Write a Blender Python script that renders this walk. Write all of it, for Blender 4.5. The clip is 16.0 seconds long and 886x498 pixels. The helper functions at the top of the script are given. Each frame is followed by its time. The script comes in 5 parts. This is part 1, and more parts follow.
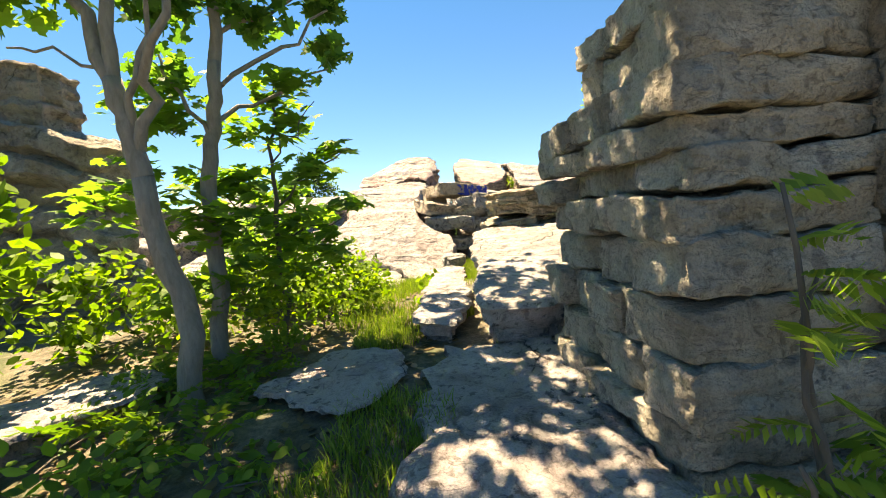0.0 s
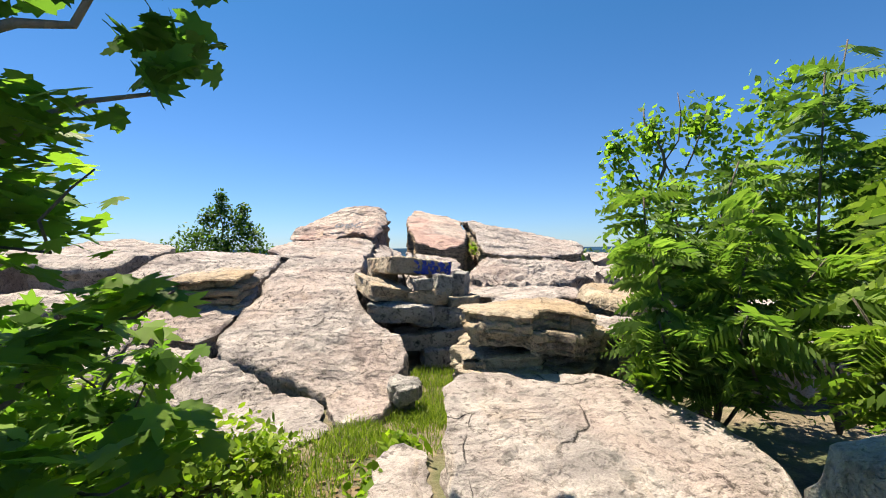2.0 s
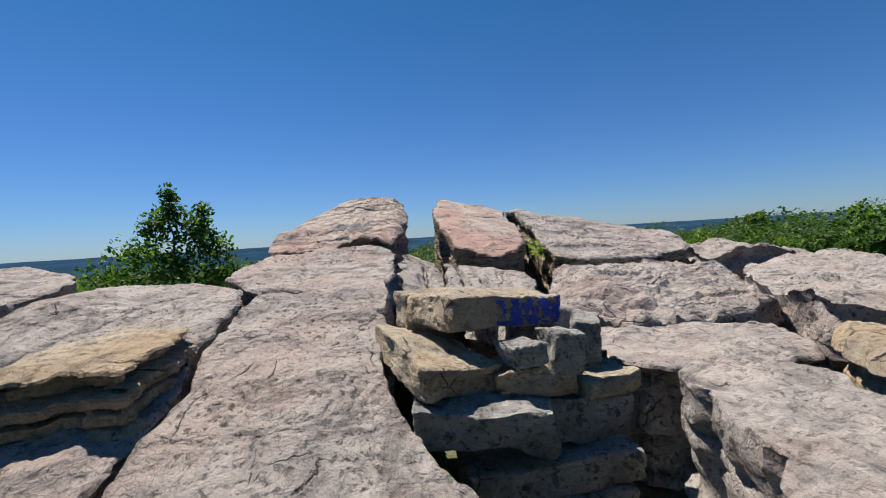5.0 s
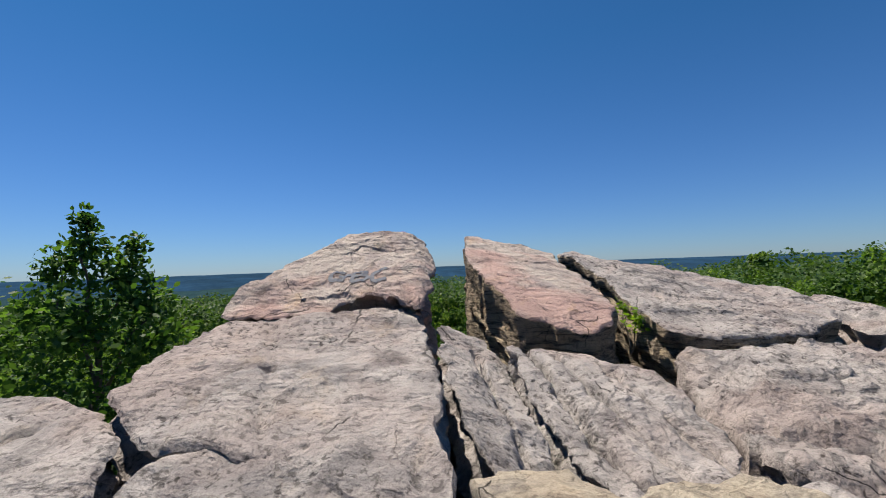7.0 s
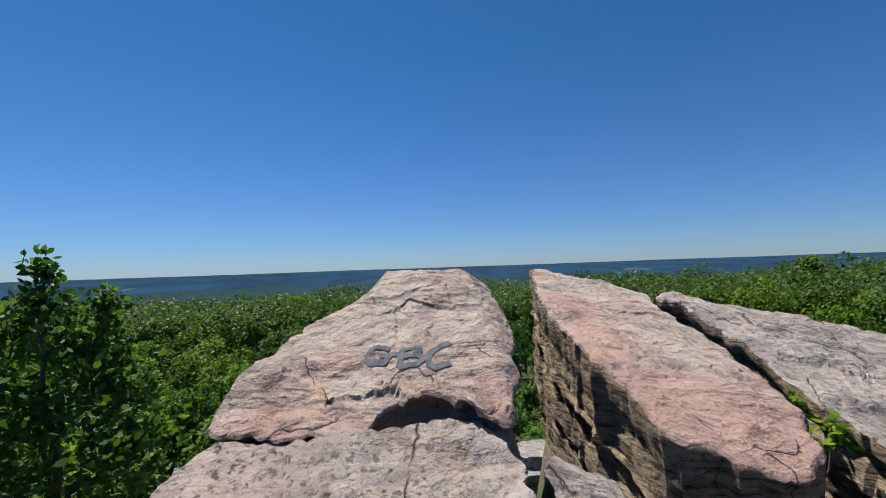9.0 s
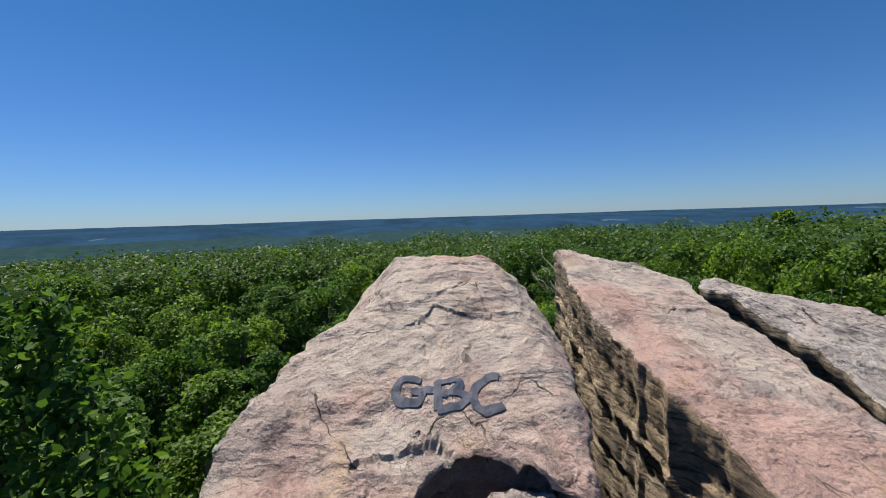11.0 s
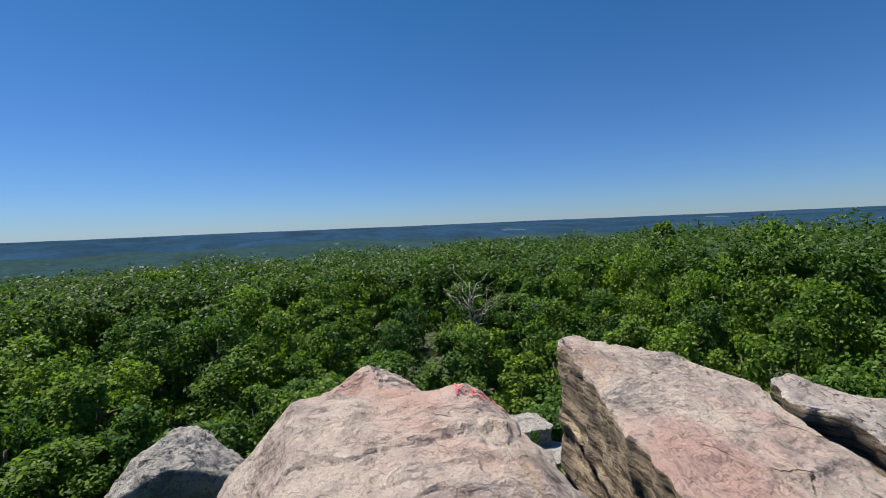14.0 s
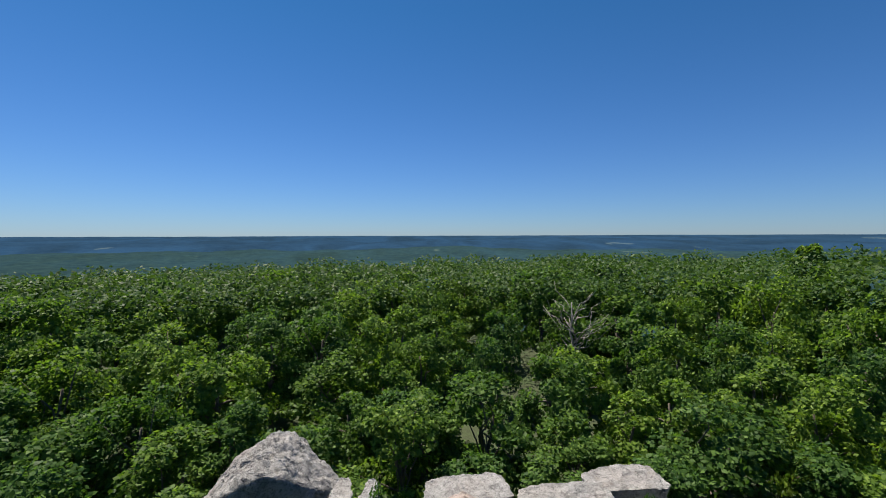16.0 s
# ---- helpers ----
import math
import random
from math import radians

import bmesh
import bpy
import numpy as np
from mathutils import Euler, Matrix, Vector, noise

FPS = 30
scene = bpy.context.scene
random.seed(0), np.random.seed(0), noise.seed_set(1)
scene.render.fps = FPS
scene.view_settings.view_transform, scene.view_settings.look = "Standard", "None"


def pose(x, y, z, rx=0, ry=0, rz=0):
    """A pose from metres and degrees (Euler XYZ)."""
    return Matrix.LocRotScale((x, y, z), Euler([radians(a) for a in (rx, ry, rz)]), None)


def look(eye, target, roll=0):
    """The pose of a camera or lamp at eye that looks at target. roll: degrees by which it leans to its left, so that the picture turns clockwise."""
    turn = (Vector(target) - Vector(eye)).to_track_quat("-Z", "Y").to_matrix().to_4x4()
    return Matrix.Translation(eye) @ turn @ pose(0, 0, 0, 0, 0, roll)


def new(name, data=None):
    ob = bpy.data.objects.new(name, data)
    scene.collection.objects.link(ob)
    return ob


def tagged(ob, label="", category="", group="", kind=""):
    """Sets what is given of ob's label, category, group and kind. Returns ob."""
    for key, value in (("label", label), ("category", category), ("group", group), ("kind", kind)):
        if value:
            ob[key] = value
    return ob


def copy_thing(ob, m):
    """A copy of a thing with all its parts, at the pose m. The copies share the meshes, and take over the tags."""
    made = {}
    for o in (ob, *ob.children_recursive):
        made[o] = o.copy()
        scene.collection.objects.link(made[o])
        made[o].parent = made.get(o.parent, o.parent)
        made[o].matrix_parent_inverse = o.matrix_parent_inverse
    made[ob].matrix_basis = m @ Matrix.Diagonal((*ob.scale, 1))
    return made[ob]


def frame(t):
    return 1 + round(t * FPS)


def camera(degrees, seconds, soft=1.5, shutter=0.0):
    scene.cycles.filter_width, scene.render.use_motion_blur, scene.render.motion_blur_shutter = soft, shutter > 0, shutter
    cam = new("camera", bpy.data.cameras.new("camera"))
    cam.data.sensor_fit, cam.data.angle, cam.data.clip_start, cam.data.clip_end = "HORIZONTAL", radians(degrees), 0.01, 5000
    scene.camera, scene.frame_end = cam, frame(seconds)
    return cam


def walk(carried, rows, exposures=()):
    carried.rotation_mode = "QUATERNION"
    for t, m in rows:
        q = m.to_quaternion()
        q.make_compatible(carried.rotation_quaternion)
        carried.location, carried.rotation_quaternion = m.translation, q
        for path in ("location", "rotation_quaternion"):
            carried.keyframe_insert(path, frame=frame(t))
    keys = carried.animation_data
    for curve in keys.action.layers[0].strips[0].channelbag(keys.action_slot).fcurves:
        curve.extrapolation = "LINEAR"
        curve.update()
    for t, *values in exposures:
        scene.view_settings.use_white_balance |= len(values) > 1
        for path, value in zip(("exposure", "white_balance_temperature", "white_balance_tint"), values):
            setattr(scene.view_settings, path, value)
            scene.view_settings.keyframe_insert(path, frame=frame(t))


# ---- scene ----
cam = camera(90.3, 16.0, 1.0)
PATH = [
    (0, (0.353, -0.218, 1.193), (0.286, 1.775, 1.039), -5.0),
    (0.5, (0.265, 0.351, 1.295), (0.493, 2.332, 1.146), -0.5),
    (1, (0.293, 0.819, 1.573), (0.482, 2.81, 1.553), -1.1),
    (1.5, (0.279, 1.254, 1.771), (0.49, 3.242, 1.777), -2.9),
    (2, (0.26, 1.712, 1.867), (0.452, 3.703, 1.864), -0.5),
    (2.5, (0.216, 2.155, 1.931), (0.349, 4.15, 1.921), -1.3),
    (3, (0.098, 2.622, 2.024), (0.283, 4.613, 1.969), -2.2),
    (3.5, (0.035, 3.11, 2.137), (0.245, 5.099, 2.13), -3.6),
    (6, (-0.364, 6.038, 2.186), (-0.245, 8.033, 2.104), -2.9),
    (6.5, (-0.472, 6.609, 2.273), (-0.448, 8.608, 2.329), -2.7),
    (7, (-0.508, 7.11, 2.46), (-0.286, 9.096, 2.54), -2.1),
    (7.5, (-0.517, 7.528, 2.608), (-0.294, 9.514, 2.687), -3.7),
    (8, (-0.604, 7.865, 2.716), (-0.475, 9.859, 2.789), -3.8),
    (8.5, (-0.663, 8.223, 2.862), (-0.404, 10.205, 2.93), -2.8),
    (9, (-0.781, 8.544, 3.004), (-0.669, 10.539, 3.088), -2.0),
    (11.5, (-1.145, 9.677, 3.387), (-0.945, 11.659, 3.217), -1.8),
    (12, (-1.175, 10.181, 3.394), (-1.015, 12.173, 3.329), -1.4),
    (12.5, (-1.161, 10.553, 3.53), (-0.697, 12.495, 3.425), -2.5),
    (13, (-1.064, 10.867, 3.634), (-0.549, 12.798, 3.552), -1.8),
    (13.5, (-1.043, 11.116, 3.706), (-0.542, 13.049, 3.603), -0.5),
    (14, (-1.065, 11.441, 3.811), (-0.457, 13.343, 3.701), -2.4),
    (14.5, (-1.054, 11.709, 3.886), (-0.397, 13.595, 3.783), -0.9),
    (15, (-0.972, 12.02, 4.006), (-0.428, 13.941, 3.884), -0.5),
    (15.5, (-0.971, 12.278, 4.089), (-0.479, 14.214, 3.993), -0.2),
    (16, (-0.938, 12.49, 4.159), (-0.763, 14.481, 4.099), -0.2),
]
EXPOSURES = [(0, 2.1, 10600, 10), (0.5, 2.1, 10000, 10), (1.0, 1.75, 9200, 10), (1.5, 1.5, 8000, 10), (2.0, 1.35, 7700, 10), (2.5, 1.22, 7400, 10), (3.5, 0.88, 7000, 10), (6.0, 0.6, 6900, 10), (16.0, 0.68, 6900, 10)]
walk(cam, [(t, look(eye, target, roll)) for t, eye, target, roll in PATH], EXPOSURES)

# ---------------------------------------------------------------- light
SUN_AZ, SUN_EL = -38.0, 63.0          # degrees: from +y towards +x, and above the horizon
world = bpy.data.worlds.new("world")
scene.world = world
world.use_nodes = True
wn = world.node_tree.nodes
sky = wn.new("ShaderNodeTexSky")
sky.sky_type = "NISHITA"
sky.sun_disc = False
sky.sun_elevation = radians(SUN_EL)
sky.sun_rotation = radians(SUN_AZ)
sky.air_density, sky.dust_density, sky.ozone_density = 1.0, 0.05, 3.0
# a deep, clear blue: the sky's own colour, deepened and balanced
deepen = wn.new("ShaderNodeVectorMath")
deepen.operation = "SCALE"
deepen.inputs["Scale"].default_value = 0.10
gam = wn.new("ShaderNodeGamma")
gam.inputs["Gamma"].default_value = 1.02
bal = wn.new("ShaderNodeVectorMath")
bal.operation = "MULTIPLY"
lift = wn.new("ShaderNodeMapRange")
lift.inputs["From Min"].default_value, lift.inputs["From Max"].default_value = 0.0, 0.45
height = wn.new("ShaderNodeSeparateXYZ")
tint = wn.new("ShaderNodeMix")
tint.data_type = "RGBA"
tint.inputs[6].default_value, tint.inputs[7].default_value = (0.255, 0.385, 0.66, 1), (0.135, 0.39, 0.60, 1)
world.node_tree.links.new(wn.new("ShaderNodeTexCoord").outputs["Generated"], height.inputs[0])
world.node_tree.links.new(height.outputs["Z"], lift.inputs["Value"])
world.node_tree.links.new(lift.outputs[0], tint.inputs[0])
world.node_tree.links.new(tint.outputs[2], bal.inputs[1])
world.node_tree.links.new(sky.outputs["Color"], deepen.inputs[0])
world.node_tree.links.new(deepen.outputs[0], gam.inputs["Color"])
world.node_tree.links.new(gam.outputs[0], bal.inputs[0])
world.node_tree.links.new(bal.outputs[0], wn["Background"].inputs["Color"])
wn["Background"].inputs["Strength"].default_value = 1.0
sun_data = bpy.data.lights.new("sun", "SUN")
sun_data.energy, sun_data.angle, sun_data.color = 5.0, radians(0.53), (1.0, 0.95, 0.87)
sun = new("sun", sun_data)
sd = Vector((math.sin(radians(SUN_AZ)) * math.cos(radians(SUN_EL)), math.cos(radians(SUN_AZ)) * math.cos(radians(SUN_EL)), math.sin(radians(SUN_EL))))
sun.matrix_world = look(Vector((0, 0, 30)) + sd * 20, (0, 0, 30))


# ---------------------------------------------------------------- materials
def material(name):
    m = bpy.data.materials.new(name)
    m.use_nodes = True
    return m, m.node_tree.nodes, m.node_tree.links, m.node_tree.nodes["Principled BSDF"]


def noise_node(nodes, links, coord, scale, detail=6.0, rough=0.6, distort=0.0):
    n = nodes.new("ShaderNodeTexNoise")
    n.inputs["Scale"].default_value = scale
    n.inputs["Detail"].default_value = detail
    n.inputs["Roughness"].default_value = rough
    n.inputs["Distortion"].default_value = distort
    links.new(coord, n.inputs["Vector"])
    return n.outputs["Fac"]


def ramp(nodes, links, fac, stops):
    r = nodes.new("ShaderNodeValToRGB")
    while len(r.color_ramp.elements) < len(stops):
        r.color_ramp.elements.new(0.5)
    for e, (p, c) in zip(r.color_ramp.elements, stops):
        e.position, e.color = p, (*c, 1) if len(c) == 3 else c
    links.new(fac, r.inputs["Fac"])
    return r.outputs["Color"]


def mix(nodes, links, fac, a, b, blend="MIX"):
    m = nodes.new("ShaderNodeMix")
    m.data_type, m.blend_type = "RGBA", blend
    for socket, v in ((m.inputs[0], fac), (m.inputs[6], a), (m.inputs[7], b)):
        if hasattr(v, "is_linked"):
            links.new(v, socket)
        else:
            socket.default_value = v if isinstance(v, float) else (*v, 1)
    return m.outputs[2]


def math_node(nodes, links, op, a, b=0.0):
    m = nodes.new("ShaderNodeMath")
    m.operation = op
    links.new(a, m.inputs[0])
    m.inputs[1].default_value = b
    return m.outputs[0]


def stretched(nodes, links, coord, scale, turn=0.0):
    mp = nodes.new("ShaderNodeMapping")
    mp.inputs["Scale"].default_value = scale
    mp.inputs["Rotation"].default_value = (0, 0, radians(turn))
    links.new(coord, mp.inputs["Vector"])
    return mp.outputs[0]


def warped(nodes, links, coord, scale, amount, detail=4.0):
    n = nodes.new("ShaderNodeTexNoise")
    n.inputs["Scale"].default_value, n.inputs["Detail"].default_value = scale, detail
    links.new(coord, n.inputs["Vector"])
    sc = nodes.new("ShaderNodeVectorMath")
    sc.operation = "SCALE"
    sc.inputs["Scale"].default_value = amount
    links.new(n.outputs["Color"], sc.inputs[0])
    add = nodes.new("ShaderNodeVectorMath")
    add.operation = "ADD"
    links.new(coord, add.inputs[0])
    links.new(sc.outputs[0], add.inputs[1])
    return add.outputs[0]


def rock_material(name, pale, grey, stain, stain_amount=0.5, lichen=0.5, bump=1.0, ochre=0.35, flecks=0.6, ribs=0.0):
    """Weathered sandstone: pale sheets that break off in thin steps, stains, crusts of lichen, flecks, cracks and grain."""
    m, n, l, b = material(name)
    co = n.new("ShaderNodeTexCoord").outputs["Object"]
    big = noise_node(n, l, co, 0.8, 4, 0.6, 0.6)
    mid = noise_node(n, l, co, 3.2, 6, 0.6, 0.5)
    base = mix(n, l, ramp(n, l, mid, [(0.34, (0, 0, 0)), (0.56, (1, 1, 1))]), grey, pale)
    base = mix(n, l, ramp(n, l, big, [(0.46, (0, 0, 0)), (0.62, (stain_amount,) * 3)]), base, stain)
    rust = noise_node(n, l, stretched(n, l, co, (1.6, 0.8, 1.6), 12), 2.1, 7, 0.65, 0.9)
    base = mix(n, l, ramp(n, l, rust, [(0.57, (0, 0, 0)), (0.70, (ochre,) * 3)]), base, (0.42, 0.29, 0.15))
    # thin sheets broken off: each wrap of the height is a small scarp
    sheet = noise_node(n, l, stretched(n, l, co, (1.0, 1.7, 2.6), 18), 1.15, 5, 0.52, 0.35)
    saw = math_node(n, l, "FRACT", math_node(n, l, "MULTIPLY", sheet, 7.0))
    # shade at the foot of each scarp is painted in as a dark line
    scarp_shade = ramp(n, l, saw, [(0.0, (0.42, 0.40, 0.39)), (0.05, (1, 1, 1))])
    base = mix(n, l, 0.75, base, scarp_shade, "MULTIPLY")
    # dark weathering films
    film = noise_node(n, l, stretched(n, l, co, (1.3, 0.7, 1.0), -20), 2.6, 9, 0.72, 0.6)
    base = mix(n, l, 0.85, base, ramp(n, l, film, [(0.33, (0.42, 0.41, 0.42)), (0.47, (1, 1, 1))]), "MULTIPLY")
    # crusts of grey lichen with an edge of their own
    vo = n.new("ShaderNodeTexVoronoi")
    vo.inputs["Scale"].default_value = 5.0
    l.new(warped(n, l, co, 9.0, 0.16), vo.inputs["Vector"])
    spot = ramp(n, l, vo.outputs["Distance"], [(0.17, (1, 1, 1)), (0.22, (0, 0, 0))])
    where = ramp(n, l, noise_node(n, l, co, 1.7, 3), [(0.47, (0, 0, 0)), (0.56, (lichen,) * 3)])
    base = mix(n, l, mix(n, l, 1.0, spot, where, "MULTIPLY"), base, (0.14, 0.137, 0.133))
    # pitted ground with dark flecks, in patches
    pit = noise_node(n, l, co, 21.0, 5, 0.62, 0.3)
    fleck = ramp(n, l, pit, [(0.37, (0.26, 0.25, 0.25)), (0.46, (1, 1, 1))])
    patch = ramp(n, l, noise_node(n, l, co, 1.4, 4, 0.6), [(0.38, (flecks * 0.25,) * 3), (0.60, (flecks,) * 3)])
    base = mix(n, l, patch, base, mix(n, l, 1.0, base, fleck, "MULTIPLY"))
    grain = noise_node(n, l, co, 110.0, 4, 0.7)
    base = mix(n, l, 0.75, base, ramp(n, l, grain, [(0.32, (0.62, 0.62, 0.62)), (0.5, (1, 1, 1)), (0.68, (1.16, 1.16, 1.15))]), "MULTIPLY")
    # cracks, here and there
    lines = []
    for scale, width, warp in ((0.6, 0.005, 0.45), (1.5, 0.006, 0.35)):
        ve = n.new("ShaderNodeTexVoronoi")
        ve.feature = "DISTANCE_TO_EDGE"
        ve.inputs["Scale"].default_value = scale
        l.new(warped(n, l, stretched(n, l, co, (1.0, 0.6, 1.0), 25), 2.4, warp, 7), ve.inputs["Vector"])
        line = ramp(n, l, ve.outputs["Distance"], [(width * 0.3, (0, 0, 0)), (width, (1, 1, 1))])
        keep = ramp(n, l, noise_node(n, l, co, 1.3 * scale + 0.5, 2), [(0.36, (0.0, 0.0, 0.0)), (0.44, (1, 1, 1))])
        lines.append(mix(n, l, 1.0, line, keep, "LIGHTEN"))
    crack = mix(n, l, 1.0, lines[0], lines[1], "MULTIPLY")
    base = mix(n, l, 0.85, base, crack, "MULTIPLY")
    reliefs = [(mid, 0.05, 0.8), (saw, 0.034, 1.0), (film, 0.035, 0.8), (pit, 0.030, 1.0), (grain, 0.005, 1.0), (crack, 0.02, 0.9)]
    if ribs:
        # fine tilted bedding worn into ribs
        tilt = n.new("ShaderNodeMapping")
        tilt.inputs["Rotation"].default_value = (radians(-14), radians(6), 0)
        tilt.inputs["Scale"].default_value = (1.2, 1.2, 9.0)
        l.new(co, tilt.inputs["Vector"])
        bed = noise_node(n, l, tilt.outputs[0], 3.2, 7, 0.68, 0.5)
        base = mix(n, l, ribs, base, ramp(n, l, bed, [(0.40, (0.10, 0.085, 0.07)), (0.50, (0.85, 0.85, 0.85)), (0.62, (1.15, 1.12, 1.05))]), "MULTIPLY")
        reliefs.append((bed, 0.05, 1.0))
    l.new(base, b.inputs["Base Color"])
    b.inputs["Roughness"].default_value = 0.88
    b.inputs["Specular IOR Level"].default_value = 0.25
    normal = None
    for fac, dist, strength in reliefs:
        bp = n.new("ShaderNodeBump")
        bp.inputs["Distance"].default_value = dist * bump
        bp.inputs["Strength"].default_value = strength
        l.new(fac, bp.inputs["Height"])
        if normal:
            l.new(normal, bp.inputs["Normal"])
        normal = bp.outputs["Normal"]
    l.new(normal, b.inputs["Normal"])
    return m


ROCK = rock_material("pale_sandstone", (0.385, 0.35, 0.332), (0.235, 0.213, 0.208), (0.335, 0.255, 0.23), 0.5, 0.6, 1.0, 0.18, 1.0)
ROCK_PINK = rock_material("pink_sandstone", (0.42, 0.362, 0.322), (0.30, 0.25, 0.237), (0.40, 0.25, 0.22), 0.75, 0.25, 1.0, 0.4, 0.35)
ROCK_TAN = rock_material("tan_sandstone", (0.44, 0.375, 0.29), (0.30, 0.26, 0.22), (0.38, 0.26, 0.15), 0.55, 0.3, 1.2, 0.5, 0.6)
ROCK_GREY = rock_material("weathered_grey_stone", (0.38, 0.37, 0.36), (0.20, 0.20, 0.195), (0.30, 0.27, 0.25), 0.4, 0.8, 1.4, 0.12, 0.9)
ROCK_WALL = rock_material("weathered_brown_stone", (0.43, 0.39, 0.325), (0.21, 0.19, 0.155), (0.28, 0.215, 0.145), 0.6, 0.6, 1.2, 0.35, 0.6)
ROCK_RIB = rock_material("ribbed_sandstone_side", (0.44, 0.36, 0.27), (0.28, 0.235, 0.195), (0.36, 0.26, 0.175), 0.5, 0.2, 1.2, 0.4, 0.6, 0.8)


def leaf_material(name, dark, light, through_amount=0.35):
    m, n, l, b = material(name)
    geo = n.new("ShaderNodeNewGeometry")
    col = ramp(n, l, geo.outputs["Random Per Island"], [(0.0, dark), (0.75, tuple((a + c) / 2 for a, c in zip(dark, light))), (1.0, light)])
    info = n.new("ShaderNodeObjectInfo")
    tone = ramp(n, l, info.outputs["Random"], [(0.0, (0.60, 0.72, 0.80)), (1.0, (1.3, 1.2, 0.9))])
    col = mix(n, l, 1.0, col, tone, "MULTIPLY")
    l.new(col, b.inputs["Base Color"])
    b.inputs["Roughness"].default_value = 0.5
    b.inputs["Specular IOR Level"].default_value = 0.10
    tr = n.new("ShaderNodeBsdfTranslucent")
    bright = mix(n, l, 1.0, col, (1.6, 1.8, 0.75), "MULTIPLY")
    l.new(bright, tr.inputs["Color"])
    ms = n.new("ShaderNodeMixShader")
    ms.inputs[0].default_value = through_amount
    l.new(b.outputs[0], ms.inputs[1])
    l.new(tr.outputs[0], ms.inputs[2])
    l.new(ms.outputs[0], n["Material Output"].inputs["Surface"])
    return m


LEAF_FOREST = leaf_material("forest_leaf", (0.036, 0.082, 0.020), (0.160, 0.250, 0.055), 0.36)
LEAF_FAR = leaf_material("far_canopy_leaf", (0.026, 0.060, 0.020), (0.085, 0.140, 0.040), 0.25)
LEAF_MAPLE = leaf_material("maple_leaf", (0.085, 0.165, 0.035), (0.21, 0.33, 0.075), 0.55)
LEAF_SUMAC = leaf_material("sumac_leaf", (0.095, 0.17, 0.04), (0.27, 0.36, 0.10), 0.46)
LEAF_BRIGHT = leaf_material("undergrowth_leaf", (0.08, 0.15, 0.025), (0.22, 0.32, 0.05), 0.45)
GRASS = leaf_material("grass_blade", (0.09, 0.155, 0.03), (0.25, 0.31, 0.085), 0.35)
DRY = leaf_material("dry_leaf", (0.13, 0.085, 0.05), (0.30, 0.21, 0.12), 0.15)


def bark_material(name, a, c):
    m, n, l, b = material(name)
    co = n.new("ShaderNodeTexCoord").outputs["Object"]
    mp = n.new("ShaderNodeMapping")
    mp.inputs["Scale"].default_value = (1, 1, 0.25)
    l.new(co, mp.inputs["Vector"])
    f = noise_node(n, l, mp.outputs[0], 30, 6, 0.65, 0.5)
    g = noise_node(n, l, co, 5, 4)
    col = mix(n, l, g, mix(n, l, ramp(n, l, f, [(0.35, (0, 0, 0)), (0.65, (1, 1, 1))]), a, c), c)
    l.new(col, b.inputs["Base Color"])
    b.inputs["Roughness"].default_value = 0.9
    bp = n.new("ShaderNodeBump")
    bp.inputs["Distance"].default_value = 0.01
    l.new(f, bp.inputs["Height"])
    l.new(bp.outputs[0], b.inputs["Normal"])
    return m


BARK = bark_material("grey_bark", (0.10, 0.082, 0.064), (0.25, 0.215, 0.175))
BARK_DARK = bark_material("dark_bark", (0.05, 0.04, 0.035), (0.12, 0.10, 0.08))
DEADWOOD = bark_material("bleached_wood", (0.15, 0.135, 0.12), (0.30, 0.28, 0.25))


def ground_material(name, dark, light, green):
    m, n, l, b = material(name)
    co = n.new("ShaderNodeTexCoord").outputs["Object"]
    a = noise_node(n, l, co, 3.0, 8, 0.7, 0.5)
    f = noise_node(n, l, co, 40.0, 6, 0.7)
    col = mix(n, l, ramp(n, l, a, [(0.38, (0, 0, 0)), (0.62, (1, 1, 1))]), dark, light)
    col = mix(n, l, ramp(n, l, f, [(0.4, (0, 0, 0)), (0.6, (1, 1, 1))]), mix(n, l, 0.5, col, (0.04, 0.035, 0.02)), col)
    moss = ramp(n, l, noise_node(n, l, co, 0.6, 4), [(0.52, (0, 0, 0)), (0.6, (0.8, 0.8, 0.8))])
    col = mix(n, l, moss, col, green)
    l.new(col, b.inputs["Base Color"])
    b.inputs["Roughness"].default_value = 0.95
    bp = n.new("ShaderNodeBump")
    bp.inputs["Distance"].default_value = 0.02
    l.new(f, bp.inputs["Height"])
    l.new(bp.outputs[0], b.inputs["Normal"])
    return m


